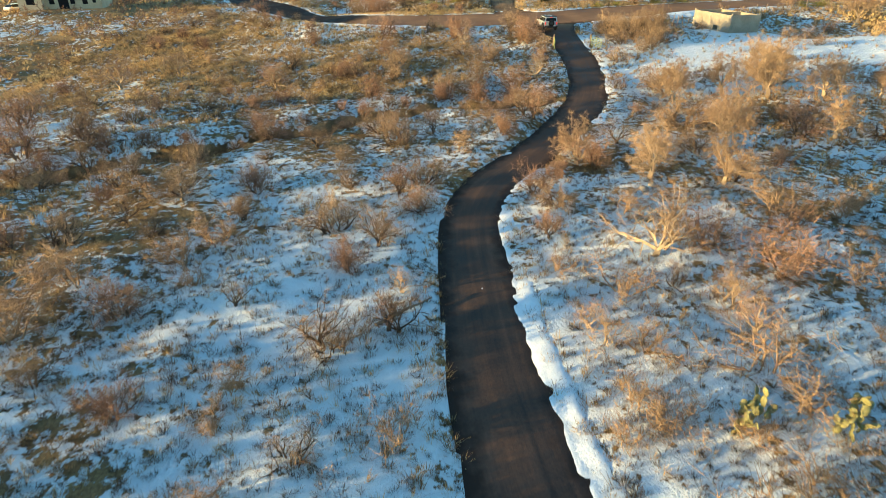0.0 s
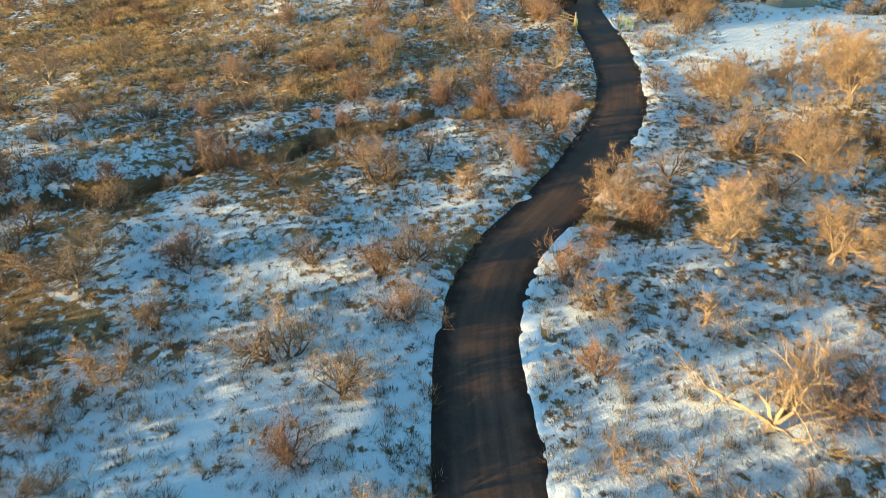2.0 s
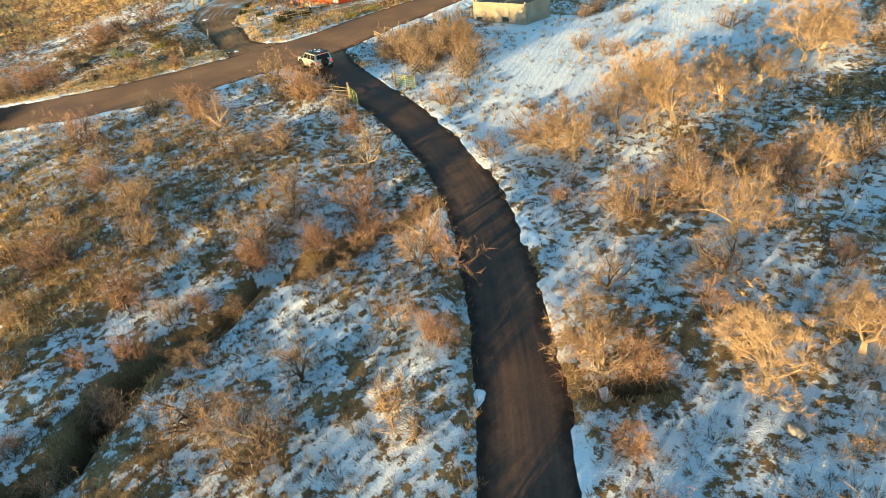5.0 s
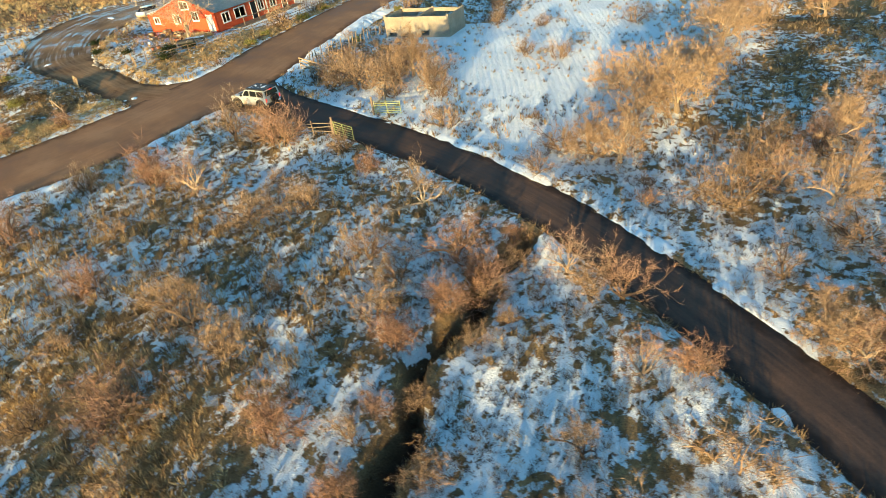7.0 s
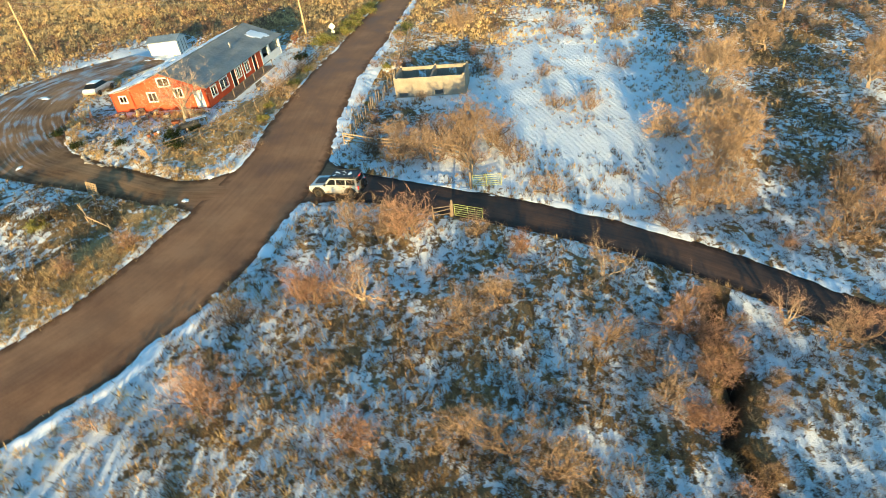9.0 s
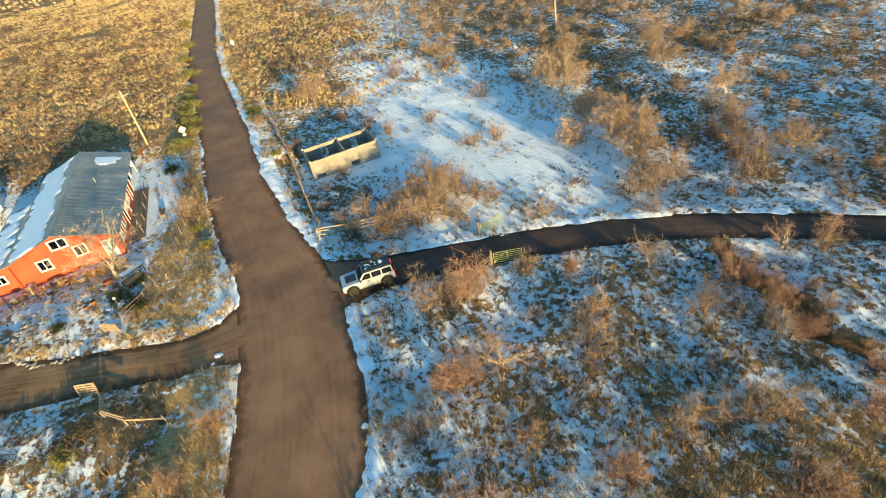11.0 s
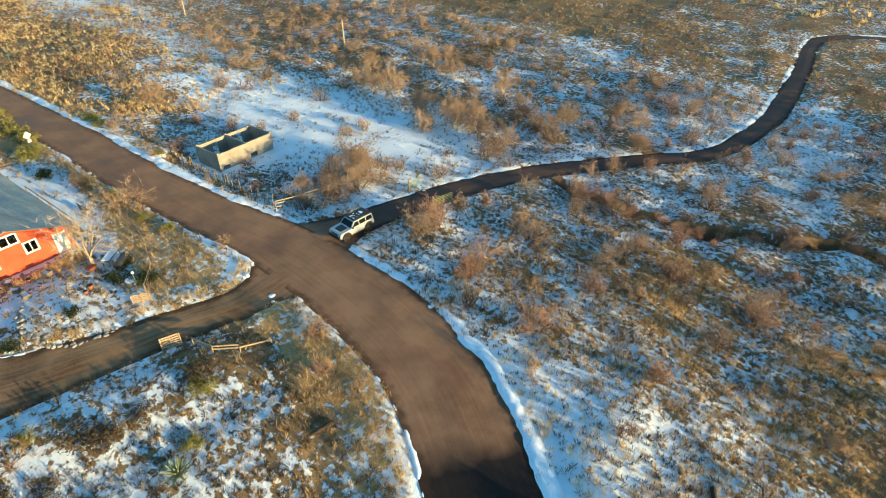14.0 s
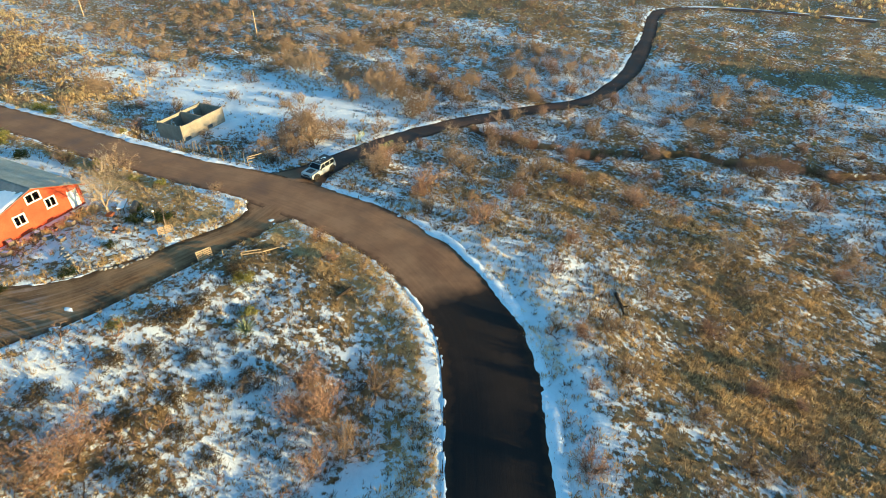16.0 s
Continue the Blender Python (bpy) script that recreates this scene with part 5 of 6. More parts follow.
def lamp_material(name, colour, strength):
    m, nt, b = material(name, 0.2)
    b.inputs["Base Color"].default_value = (*colour, 1)
    b.inputs["Emission Color"].default_value = (*colour, 1)
    b.inputs["Emission Strength"].default_value = strength
    return m


M_ALLOY = surface("dark_alloy", (0.03, 0.03, 0.032), (0.14, 0.13, 0.12), 8.0, 0.4, 0.7, relief=0.05)
M_SILVER = car_paint("pale_grey_green_car_paint", (0.43, 0.45, 0.43), (0.20, 0.14, 0.09))
M_WHITECAR = car_paint("white_car_paint", (0.72, 0.72, 0.70), (0.35, 0.27, 0.20))
M_TAIL = lamp_material("lit_tail_lamp", (0.8, 0.04, 0.015), 0.6)
M_HEAD = surface("headlamp_lens", (0.55, 0.55, 0.55), (0.75, 0.75, 0.75), 5.0, 0.1, relief=0.0)


def arch(cx, r, n=9):
    return [(cx + r * math.cos(math.pi * k / (n - 1)), 0.46 + r * math.sin(math.pi * k / (n - 1))) for k in range(n)]


def bevelled(bm, amount):
    es = [e for e in bm.edges if len(e.link_faces) == 2 and e.calc_face_angle(0) > 0.5]
    bmesh.ops.bevel(bm, geom=es, offset=amount, segments=2, affect="EDGES", clamp_overlap=True)
    return bm


def build_suv(m):
    car = thing("off_road_car", m, "muddy pale grey off-road car with a black hard top", "car")
    W = 0.92
    prof = [(2.22, 0.55), (2.28, 0.75), (2.26, 1.02), (2.12, 1.12), (0.92, 1.18), (-2.14, 1.18), (-2.2, 1.0), (-2.2, 0.55)]
    low = [(-1.98, 0.46), *arch(-1.47, 0.50)[::-1], (0.96, 0.46), *arch(1.48, 0.50)[::-1], (2.0, 0.46)]
    part("body", bevelled(extrude_profile(prof + low, -W, W), 0.035), M_SILVER, car)
    # cabin with sloping screen, the sides leaning in
    bm = extrude_profile([(0.86, 1.17), (0.30, 1.76), (-2.06, 1.78), (-2.16, 1.17)], -W, W)
    for v in bm.verts:
        if v.co.z > 1.4:
            v.co.y *= 0.86
    part("cabin", bevelled(bm, 0.03), M_SILVER, car)
    bm = bmesh.new()
    box(bm, -2.1, -0.80, 1.77, 0.32, 0.80, 1.85, bevel=0.035)
    part("roof", bm, M_BLACK, car, "black hard top")
    for s in (-1, 1):
        rod_part("roof_rail", (-1.9, s * 0.70, 1.88), (0.15, s * 0.70, 1.88), 0.022, M_BLACK, car)
    lean = lambda z: W + 0.006 - (z - 1.17) / 0.6 * 0.128
    for x0, x1, t0, t1 in ((-2.0, -1.22, -1.97, -1.22), (-1.12, -0.32, -1.12, -0.32), (-0.22, 0.62, -0.22, 0.22)):
        for s in (-1, 1):
            bm = bmesh.new()
            z0, z1 = 1.24, 1.68
            v = [bm.verts.new((x, s * (lean(z) + o), z)) for o in (-0.01, 0.008) for x, z in ((x0, z0), (x1, z0), (t1, z1), (t0, z1))]
            for f in ((0, 1, 2, 3), (4, 5, 6, 7), (0, 1, 5, 4), (1, 2, 6, 5), (2, 3, 7, 6), (3, 0, 4, 7)):
                bm.faces.new([v[i] for i in f])
            bmesh.ops.recalc_face_normals(bm, faces=bm.faces)
            part("side_window", bm, M_TINT, car)
    bm = bmesh.new()
    d = Vector((0.59, 0, 0.56)).normalized() * 0.015
    v = [bm.verts.new(Vector(p) + d * k) for k in (-1, 1) for p in ((0.80, -0.80, 1.235), (0.80, 0.80, 1.235), (0.355, 0.70, 1.70), (0.355, -0.70, 1.70))]
    for f in ((3, 2, 1, 0), (4, 5, 6, 7), (0, 1, 5, 4), (1, 2, 6, 5), (2, 3, 7, 6), (3, 0, 4, 7)):
        bm.faces.new([v[i] for i in f])
    bmesh.ops.recalc_face_normals(bm, faces=bm.faces)
    part("windscreen", bm, M_TINT, car)
    bm = bmesh.new()
    v = [bm.verts.new((x - k, y, z)) for k in (-0.01, 0.012) for x, y, z in ((-2.165, -0.72, 1.28), (-2.165, 0.72, 1.28), (-2.085, 0.66, 1.68), (-2.085, -0.66, 1.68))]
    for f in ((3, 2, 1, 0), (4, 5, 6, 7), (0, 1, 5, 4), (1, 2, 6, 5), (2, 3, 7, 6), (3, 0, 4, 7)):
        bm.faces.new([v[i] for i in f])
    bmesh.ops.recalc_face_normals(bm, faces=bm.faces)
    part("rear_window", bm, M_TINT, car)
    bm = extrude_profile([(0.98, 1.182), (1.0, 1.215), (1.75, 1.18), (1.9, 1.14)], -0.5, 0.5)
    part("bonnet_panel", bevelled(bm, 0.01), M_BLACK, car, "black raised bonnet panel")
    for x in (1.48, -1.47):
        for s in (-1, 1):
            outer, inner = arch(x, 0.58), arch(x, 0.49)
            bm = extrude_profile(outer + inner[::-1], s * (W - 0.05), s * (W + 0.10))
            part("wheel_arch", bevelled(bm, 0.015), M_BLACK, car)
            wheel(car, x, s * (W - 0.07), 0.425, 0.425, 0.29, 0)
    wheel(car, -2.42, 0.0, 1.02, 0.40, 0.27, 90, "spare_wheel")
    for dims, nm, lab in (((2.2, -0.90, 0.50, 2.46, 0.90, 0.72), "front_bumper", "black front bumper"), ((-2.42, -0.88, 0.50, -2.18, 0.88, 0.70), "rear_bumper", "black rear bumper")):
        boxed(nm, dims, M_BLACK, car, lab, bevel=0.05)
    boxed("grille", (2.24, -0.78, 0.78, 2.30, 0.78, 1.00), M_BLACK, car, "black grille", bevel=0.02)
    for s in (-1, 1):
        bm = bmesh.new()
        rod(bm, (2.28, s * 0.62, 0.89), (2.325, s * 0.62, 0.89), 0.11, sides=16)
        part("headlamp", bm, M_HEAD, car, "round clear headlamp")
        boxed("tail_lamp", (-2.235, s * 0.80 - 0.06, 0.82, -2.19, s * 0.80 + 0.06, 1.12), M_TAIL, car, "lit red tail lamp", bevel=0.012)
        boxed("side_step", (-0.95, s * 0.93 - 0.08, 0.40, 0.95, s * 0.93 + 0.08, 0.47), M_BLACK, car, bevel=0.02)
        mirror = boxed("mirror", (0.62, s * 1.05 - 0.10, 1.20, 0.76, s * 1.05 + 0.10, 1.38), M_BLACK, car, bevel=0.03)
        for x in (-0.95, 0.05):
            boxed("door_handle", (x - 0.1, s * 0.935 - 0.015, 1.02, x + 0.1, s * 0.935 + 0.015, 1.06), M_BLACK, car, bevel=0.008)
    boxed("brake_lamp", (-2.20, -0.16, 1.735, -2.12, 0.16, 1.77), M_TAIL, car, "lit high brake lamp")
    boxed("number_plate", (-2.435, -0.62, 0.62, -2.421, -0.32, 0.76), M_WHITE, car, "pale number plate")
    boxed("underbody", (-2.0, -0.60, 0.34, 2.0, 0.60, 0.60), M_BLACK, car)
    snow_sheet("car_roof_snow", m, -1.75, 0.1, -0.55, 0.50, 0.0, 1.855, 0.016, 351, "thin broken patches of snow on the black car roof", step=0.03, grain=0.24, less=0.22)
    return car


SUV = (14.75, 86.4)
build_suv(pose(SUV[0], SUV[1], float(land(np.float64(SUV[0]), np.float64(SUV[1]))) + 0.05, 0, 0, 96))


def build_parked_car(m, label):
    car = thing("parked_car", m, label, "car", "parked white cars")
    prof = [(2.1, 0.35), (2.15, 0.65), (1.0, 0.92), (-1.9, 0.95), (-2.15, 0.75), (-2.1, 0.35)]
    part("body", bevelled(extrude_profile(prof, -0.85, 0.85), 0.06), M_WHITECAR, car)
    bm = extrude_profile([(1.0, 0.90), (0.25, 1.38), (-1.1, 1.40), (-1.85, 0.93)], -0.8, 0.8)
    for v in bm.verts:
        if v.co.z > 1.2:
            v.co.y *= 0.80
    part("window_band", bevelled(bm, 0.03), M_TINT, car, "dark tinted windows")
    bm = bmesh.new()
    box(bm, -1.15, -0.63, 1.38, 0.28, 0.63, 1.43, bevel=0.02)
    part("roof", bm, M_WHITECAR, car)
    for x in (1.3, -1.3):
        for s in (-1, 1):
            wheel(car, x, s * 0.78, 0.31, 0.31, 0.2)
    return car


build_parked_car(pose(28.3, 127.3, gz(28.3, 127.3), 0, 0, 15), "white parked car beside the red house")
build_parked_car(pose(-80.0, 115.5, gz(-80.0, 115.5), 0, 0, 70), "white parked car beside the beige house")


# ---------------------------------------------------------------- gates and fences
def build_gate(x, y, heading, length, label):
    gate = thing("metal_gate", pose(x, y, gz(x, y) - 0.02, 0, 0, heading), label, "gate", "metal gates of the dirt track")
    for k in range(6):
        z = 0.25 + 0.2 * k
        rod_part("bar", (0.08, 0, z), (length, 0, z), 0.026, M_GATE, gate)
    for u in (0.08, length / 2, length):
        rod_part("upright", (u, 0, 0.22), (u, 0, 1.28), 0.028, M_GATE, gate)
    rod_part("brace", (0.1, 0.03, 0.27), (length / 2, 0.03, 1.22), 0.02, M_GATE, gate)
    rod_part("gate_post", (-0.12, 0, -0.3), (-0.12, 0, 1.6), 0.09, M_OLDWOOD, gate, "thick wooden post", sides=9)
    return gate


build_gate(14.03, 75.77, -97, 2.5, "open yellow-green tube gate swung back along the track")
build_gate(18.7, 75.72, -73, 2.5, "open yellow-green tube gate by the snowy field")


def build_fence(name, line, gap, height, rails, mat, label, seed, lean=4.0, post_r=0.055, rail_r=0.045, wild=0.2):
    """Posts along a line with rails or wires between them."""
    r = random.Random(seed)
    fence = thing(name, Matrix.Identity(4), label, "fence")
    pts = spline([(*p, 1) for p in line], gap)[:, :2]
    feet = [(float(a), float(b), gz(a, b)) for a, b in pts]
    tops = []
    for x, y, z in feet:
        h = height * r.uniform(1 - wild, 1 + wild)
        t = (x + r.uniform(-1, 1) * lean * 0.017 * h, y + r.uniform(-1, 1) * lean * 0.017 * h, z + h)
        rod_part("post", (x, y, z - 0.25), t, post_r * r.uniform(0.8, 1.25), mat, fence, rb=post_r * r.uniform(0.6, 0.9))
        tops.append(t)
    for frac in rails:
        for (x, y, z), (u, v, w), s, t in zip(feet[:-1], feet[1:], tops[:-1], tops[1:]):
            if wild > 0.3 and r.random() < 0.25:
                continue
            j = r.uniform(-0.06, 0.06)
            rod_part("rail", (x, y, z + height * frac + j), (u, v, w + height * frac - j), rail_r * r.uniform(0.85, 1.1), mat, fence, sides=6)
    return fence


build_fence("rail_fence", [(23.55, 90.58), (24.07, 84.66), (23.37, 78.34), (20.75, 76.32)], 2.4, 1.25, (0.35, 0.65, 0.92), M_WOOD, "weathered wooden rail fence half hidden in bare bushes", 1, rail_r=0.065)
build_fence("stake_fence", [(24.57, 90.45), (33.44, 92.21), (42.96, 93.8), (52.27, 96.08), (57.53, 97.36)], 0.75, 1.2, (), M_OLDWOOD, "uneven line of old wooden stakes beside the road", 2, 9.0, 0.06, wild=0.35)
build_fence("wire_fence", [(24.57, 90.45), (33.44, 92.21), (42.96, 93.8), (52.27, 96.08), (57.53, 97.36)], 4.0, 1.15, (0.4, 0.7, 0.95), M_STEEL, "sagging wire fence with old posts beside the road", 3, 3.0, 0.05, 0.012)
build_fence("wire_fence", [(57.53, 97.36), (65.84, 94.95), (93.34, 91.8), (122.48, 88.55)], 3.2, 1.3, (0.5, 0.9), M_OLDWOOD, "dark old post fence running off across the grass", 4, 5.0, 0.08, 0.03, wild=0.3)
build_fence("rail_fence", [(13.97, 75.97), (11.97, 78.18), (9.4, 80.29)], 1.4, 1.15, (0.35, 0.65, 0.92), M_OLDWOOD, "old rail fence joining the gate among bushes", 5, 3.0)
build_fence("yard_fence", [(48.37, 106.5), (38.51, 105.03), (30.4, 104.35), (24.41, 104.21), (17.98, 105.37), (15.62, 106.57)], 1.9, 1.05, (0.3, 0.6, 0.9), M_OLDWOOD, "low dark rail fence round the house yard", 6, 4.0, 0.05, 0.035)
build_fence("broken_fence", [(7.18, 105.82), (5.23, 105.09), (4.23, 103.44), (4, 100.95)], 1.7, 0.85, (0.5, 0.85), M_WOOD, "broken leaning rail fence by the yard drive", 7, 16.0, 0.06, 0.07, wild=0.32)


def build_pallet(x, y, heading, tilt, label):
    p = thing("pallet", pose(x, y, gz(x, y) + 0.02, tilt, 0, heading), label, "pallet", "pallets used as fencing")
    for k in range(5):
        boxed("slat", (-0.75, -0.02, 0.10 + k * 0.2, 0.75, 0.0, 0.24 + k * 0.2), M_WOOD, p)
    for u in (-0.7, 0.0, 0.7):
        boxed("bearer", (u - 0.04, 0.003, 0.0, u + 0.04, 0.09, 1.08), M_WOOD, p)
    return p


build_pallet(14.64, 107.18, 70, -8, "pale wooden pallet leaning upright at the yard entrance")
build_pallet(8.08, 107.16, 80, 10, "pale wooden pallet standing at the edge of the drive")


# ---------------------------------------------------------------- poles, wires, signs
def build_pole(x, y, height, arm, label):
    z = gz(x, y)
    pole = thing("utility_pole", pose(x, y, z), label, "utility pole", "wooden utility poles")
    rod_part("pole_shaft", (0, 0, -0.4), (0, 0, height), 0.15, M_POLE, pole, rb=0.11, sides=12)
    if arm:
        boxed("crossarm", (-0.06, -0.7, height - 0.75, 0.06, 0.7, height - 0.63), M_POLE, pole, m=Matrix.Rotation(radians(30), 4, "Z"))
        for s in (-0.6, 0.6):
            p = Matrix.Rotation(radians(30), 4, "Z") @ Vector((0, s, height - 0.63))
            rod_part("insulator", p, p + Vector((0, 0, 0.16)), 0.035, M_STEEL, pole)
        rod_part("transformer", (0.28, 0, height - 1.7), (0.28, 0, height - 1.1), 0.16, M_STEEL, pole, "grey can on the pole", sides=12)
    return Vector((x, y, z + height))


P1 = build_pole(54.95, 113.53, 7.7, True, "sunlit wooden utility pole with wires beside the house")
P2 = build_pole(37.45, 149.51, 8.0, False, "leaning pale wooden utility pole beyond the yard")
build_pole(78.58, 46.38, 6.5, False, "distant bare wooden pole standing among trees")
build_pole(126.32, 62.45, 7.0, False, "distant wooden pole on the grassy slope")


def build_wire(a, b, sag, label):
    cu = bpy.data.curves.new("overhead_wire", "CURVE")
    cu.dimensions, cu.bevel_depth, cu.bevel_resolution = "3D", 0.014, 1
    s = cu.splines.new("POLY")
    s.points.add(20)
    for k, p in enumerate(s.points):
        t = k / 20
        q = a.lerp(b, t) - Vector((0, 0, sag * 4 * t * (1 - t)))
        p.co = (*q, 1)
    cu.materials.append(M_STEEL)
    return tagged(new("overhead_wire", cu), label, "wire", "overhead wires")


for k, dz in enumerate((0.0, -0.45, -0.75)):
    build_wire(P1 + Vector((0, 0, dz - 0.1)), P2 + Vector((0, 0, dz - 0.1)), 0.7 + 0.2 * k, "thin grey overhead wire slung between wooden poles")


def build_sign(x, y, heading, plate, label):
    z = gz(x, y)
    sign = thing("road_sign", pose(x, y, z, 0, 0, heading), label, "road sign", "road signs")
    rod_part("sign_post", (0, 0, -0.3), (0, 0, 2.1), 0.035, M_STEEL, sign)
    bm = bmesh.new()
    box(bm, -0.38, -0.035, -0.38, 0.38, -0.02, 0.38, m=pose(0, -0.02, 1.85, 0, 45, 0), bevel=0.006)
    part("sign_plate", bm, M_SIGNFACE, sign, "pale diamond plate")
    if plate:
        boxed("lower_plate", (-0.25, -0.05, 0.95, 0.25, -0.037, 1.3), M_SIGNFACE, sign, "small pale lower plate")


build_sign(53.7, 108.0, -60, True, "pale diamond road sign with a small plate on a steel post")
build_sign(99.5, 106.4, -60, False, "distant pale diamond road sign beside the road")


# ---------------------------------------------------------------- cactus, agave, green shrubs
M_PAD = surface("yellow_green_cactus_skin", (0.15, 0.155, 0.06), (0.33, 0.30, 0.115), 3.0, 0.6, relief=0.3)
M_AGAVE = surface("pale_agave_leaf", (0.13, 0.17, 0.09), (0.34, 0.36, 0.20), 2.0, 0.55, relief=0.2)
M_LEAF = make_plant_material("olive_leaves", (0.0, (0.12, 0.12, 0.032)), (0.5, (0.30, 0.28, 0.075)), (1.0, (0.50, 0.43, 0.13)))
M_DEEPLEAF = make_plant_material("dark_evergreen_leaves", (0.0, (0.025, 0.035, 0.015)), (1.0, (0.07, 0.085, 0.03)))


def build_pear(x, y, pads, seed):
    """Prickly pear: flat oval pads growing out of one another."""
    r = random.Random(seed)
    root = thing("prickly_pear", pose(x, y, gz(x, y)), "yellow-green prickly pear cactus standing in snow", "cactus", "prickly pear cacti by the track")
    grown = []
    for k in range(pads):
        if k < 5 or not grown:
            base, up = Vector((r.uniform(-0.5, 0.5), r.uniform(-0.5, 0.5), -0.03)), Vector((r.uniform(-0.5, 0.5), r.uniform(-0.5, 0.5), 1)).normalized()
        else:
            b0, u0, l0 = r.choice(grown)
            base, up = b0 + u0 * l0 * 0.92, (u0 + Vector((r.uniform(-0.9, 0.9), r.uniform(-0.9, 0.9), 0.25))).normalized()
        length = r.uniform(0.26, 0.42)
        bm = bmesh.new()
        bmesh.ops.create_uvsphere(bm, u_segments=10, v_segments=7, radius=0.5)
        turn = up.to_track_quat("Z", "Y").to_matrix().to_4x4() @ Matrix.Rotation(r.uniform(0, 6.28), 4, "Z")
        bmesh.ops.transform(bm, matrix=Matrix.Translation(base + up * length * 0.48) @ turn @ Matrix.Diagonal((length * 0.72, length * 0.16, length, 1)), verts=bm.verts)
        ob = part("pad", bm, M_PAD, root)
        shade_smooth(ob.data)
        grown.append((base, up, length))
    return root


for i, (x, y, n) in enumerate(((9.5, 13.5, 26), (10.3, 14.0, 16), (12.6, 13.0, 24), (13.4, 13.6, 14))):
    build_pear(x, y, n, 500 + i)


def build_agave(x, y, size, seed, label):
    r = random.Random(seed)
    root = thing("agave", pose(x, y, gz(x, y)), label, "agave", "agave plants")
    for k in range(34):
        a, e = k * 2.399, radians(20 + 62 * (k / 34))
        bm = bmesh.new()
        rows = []
        for t in np.linspace(0, 1, 5):
            w = size * 0.085 * (1 - t) ** 0.7 * (0.7 + 1.2 * t if t < 0.4 else 1.0) + 0.004
            c = Vector((math.cos(e) * t * size, 0, math.sin(e) * t * size - 0.12 * size * t * t * math.cos(e) + 0.03))
            rows.append([bm.verts.new(c + Vector((0, s * w, lift))) for s, lift in ((-1, 0.03 * size), (0, -0.01 * size), (1, 0.03 * size), (0, 0.025 * size))])
        for p, q in zip(rows[:-1], rows[1:]):
            for i in range(4):
                bm.faces.new((p[i], p[(i + 1) % 4], q[(i + 1) % 4], q[i]))
        bmesh.ops.recalc_face_normals(bm, faces=bm.faces)
        bmesh.ops.transform(bm, matrix=Matrix.Rotation(a + r.uniform(-0.2, 0.2), 4, "Z"), verts=bm.verts)
        part("leaf", bm, M_AGAVE, root)
    return root


build_agave(-2.76, 110.85, 1.25, 1, "large pale grey-green agave rosette in patchy snow")
build_agave(-34, 28.22, 0.9, 2, "pale agave rosette among snowy scrub")


def leafy_kind(name, label, seed, mat, width, height, leaves):
    """A dense evergreen shrub: stems and many small leaves."""
    r = np.random.RandomState(seed)
    root = new(name)
    wood, _ = grow(random.Random(seed), stems=6, height=height * 0.9, spread=0.8, twigs=0, thick=0.025, depth=1)
    ob = new("stem", wood.mesh(name + "_stem", M_BARK))
    ob.parent = root
    clumps = r.normal(0, 1, (26, 3))
    clumps /= np.linalg.norm(clumps, axis=1)[:, None]
    clumps *= np.array([width / 2, width / 2, height * 0.5]) * r.uniform(0.35, 1.15, (26, 1))
    clumps[:, 2] = np.abs(clumps[:, 2]) * 1.3 + height * 0.12
    c = clumps[r.randint(0, 26, leaves)] + r.normal(0, 0.16 * width, (leaves, 3)) * np.array([0.5, 0.5, 0.45])
    c[:, 2] = np.maximum(c[:, 2], 0.03)
    d, e = r.normal(0, 1, (leaves, 3)), r.normal(0, 1, (leaves, 3))
    d /= np.linalg.norm(d, axis=1)[:, None]
    e /= np.linalg.norm(e, axis=1)[:, None]
    v = np.stack([c - e * 0.035, c + e * 0.035, c + d * 0.15], 1).reshape(-1, 3)
    me = mesh_from(name + "_crown", v, None, np.arange(leaves * 3).reshape(-1, 3))
    set_attr(me, "tint", np.repeat(r.rand(leaves), 3))
    me.materials.append(mat)
    ob = tagged(new("crown", me), kind="stuff")
    ob.parent = root
    return tagged(root, label, "shrub")


OLIVE = [leafy_kind("green_shrub", "low yellow-green shrub beside the road", 600 + k, M_LEAF, 1.7, 0.7, 1300) for k in range(3)]
DEEP = [leafy_kind("evergreen_shrub", "dark green rounded shrub in the house yard", 620 + k, M_DEEPLEAF, 1.6, 0.9, 1300) for k in range(2)]

SCRUB = [leafy_kind("brown_shrub", "low olive-brown shrub in the snow of the bend", 640 + k, M_SAGE, 1.8, 0.6, 800) for k in range(3)]


def shrub(kinds, x, y, width, group):
    s = width / 1.5
    m = pose(x, y, gz(x, y), 0, 0, rng.uniform(0, 360)) @ Matrix.Diagonal((s, s, s * rng.uniform(0.8, 1.05), 1))
    ob = copy_thing(rng.choice(kinds), m)
    ob.matrix_basis = m
    tagged(ob, group=group)


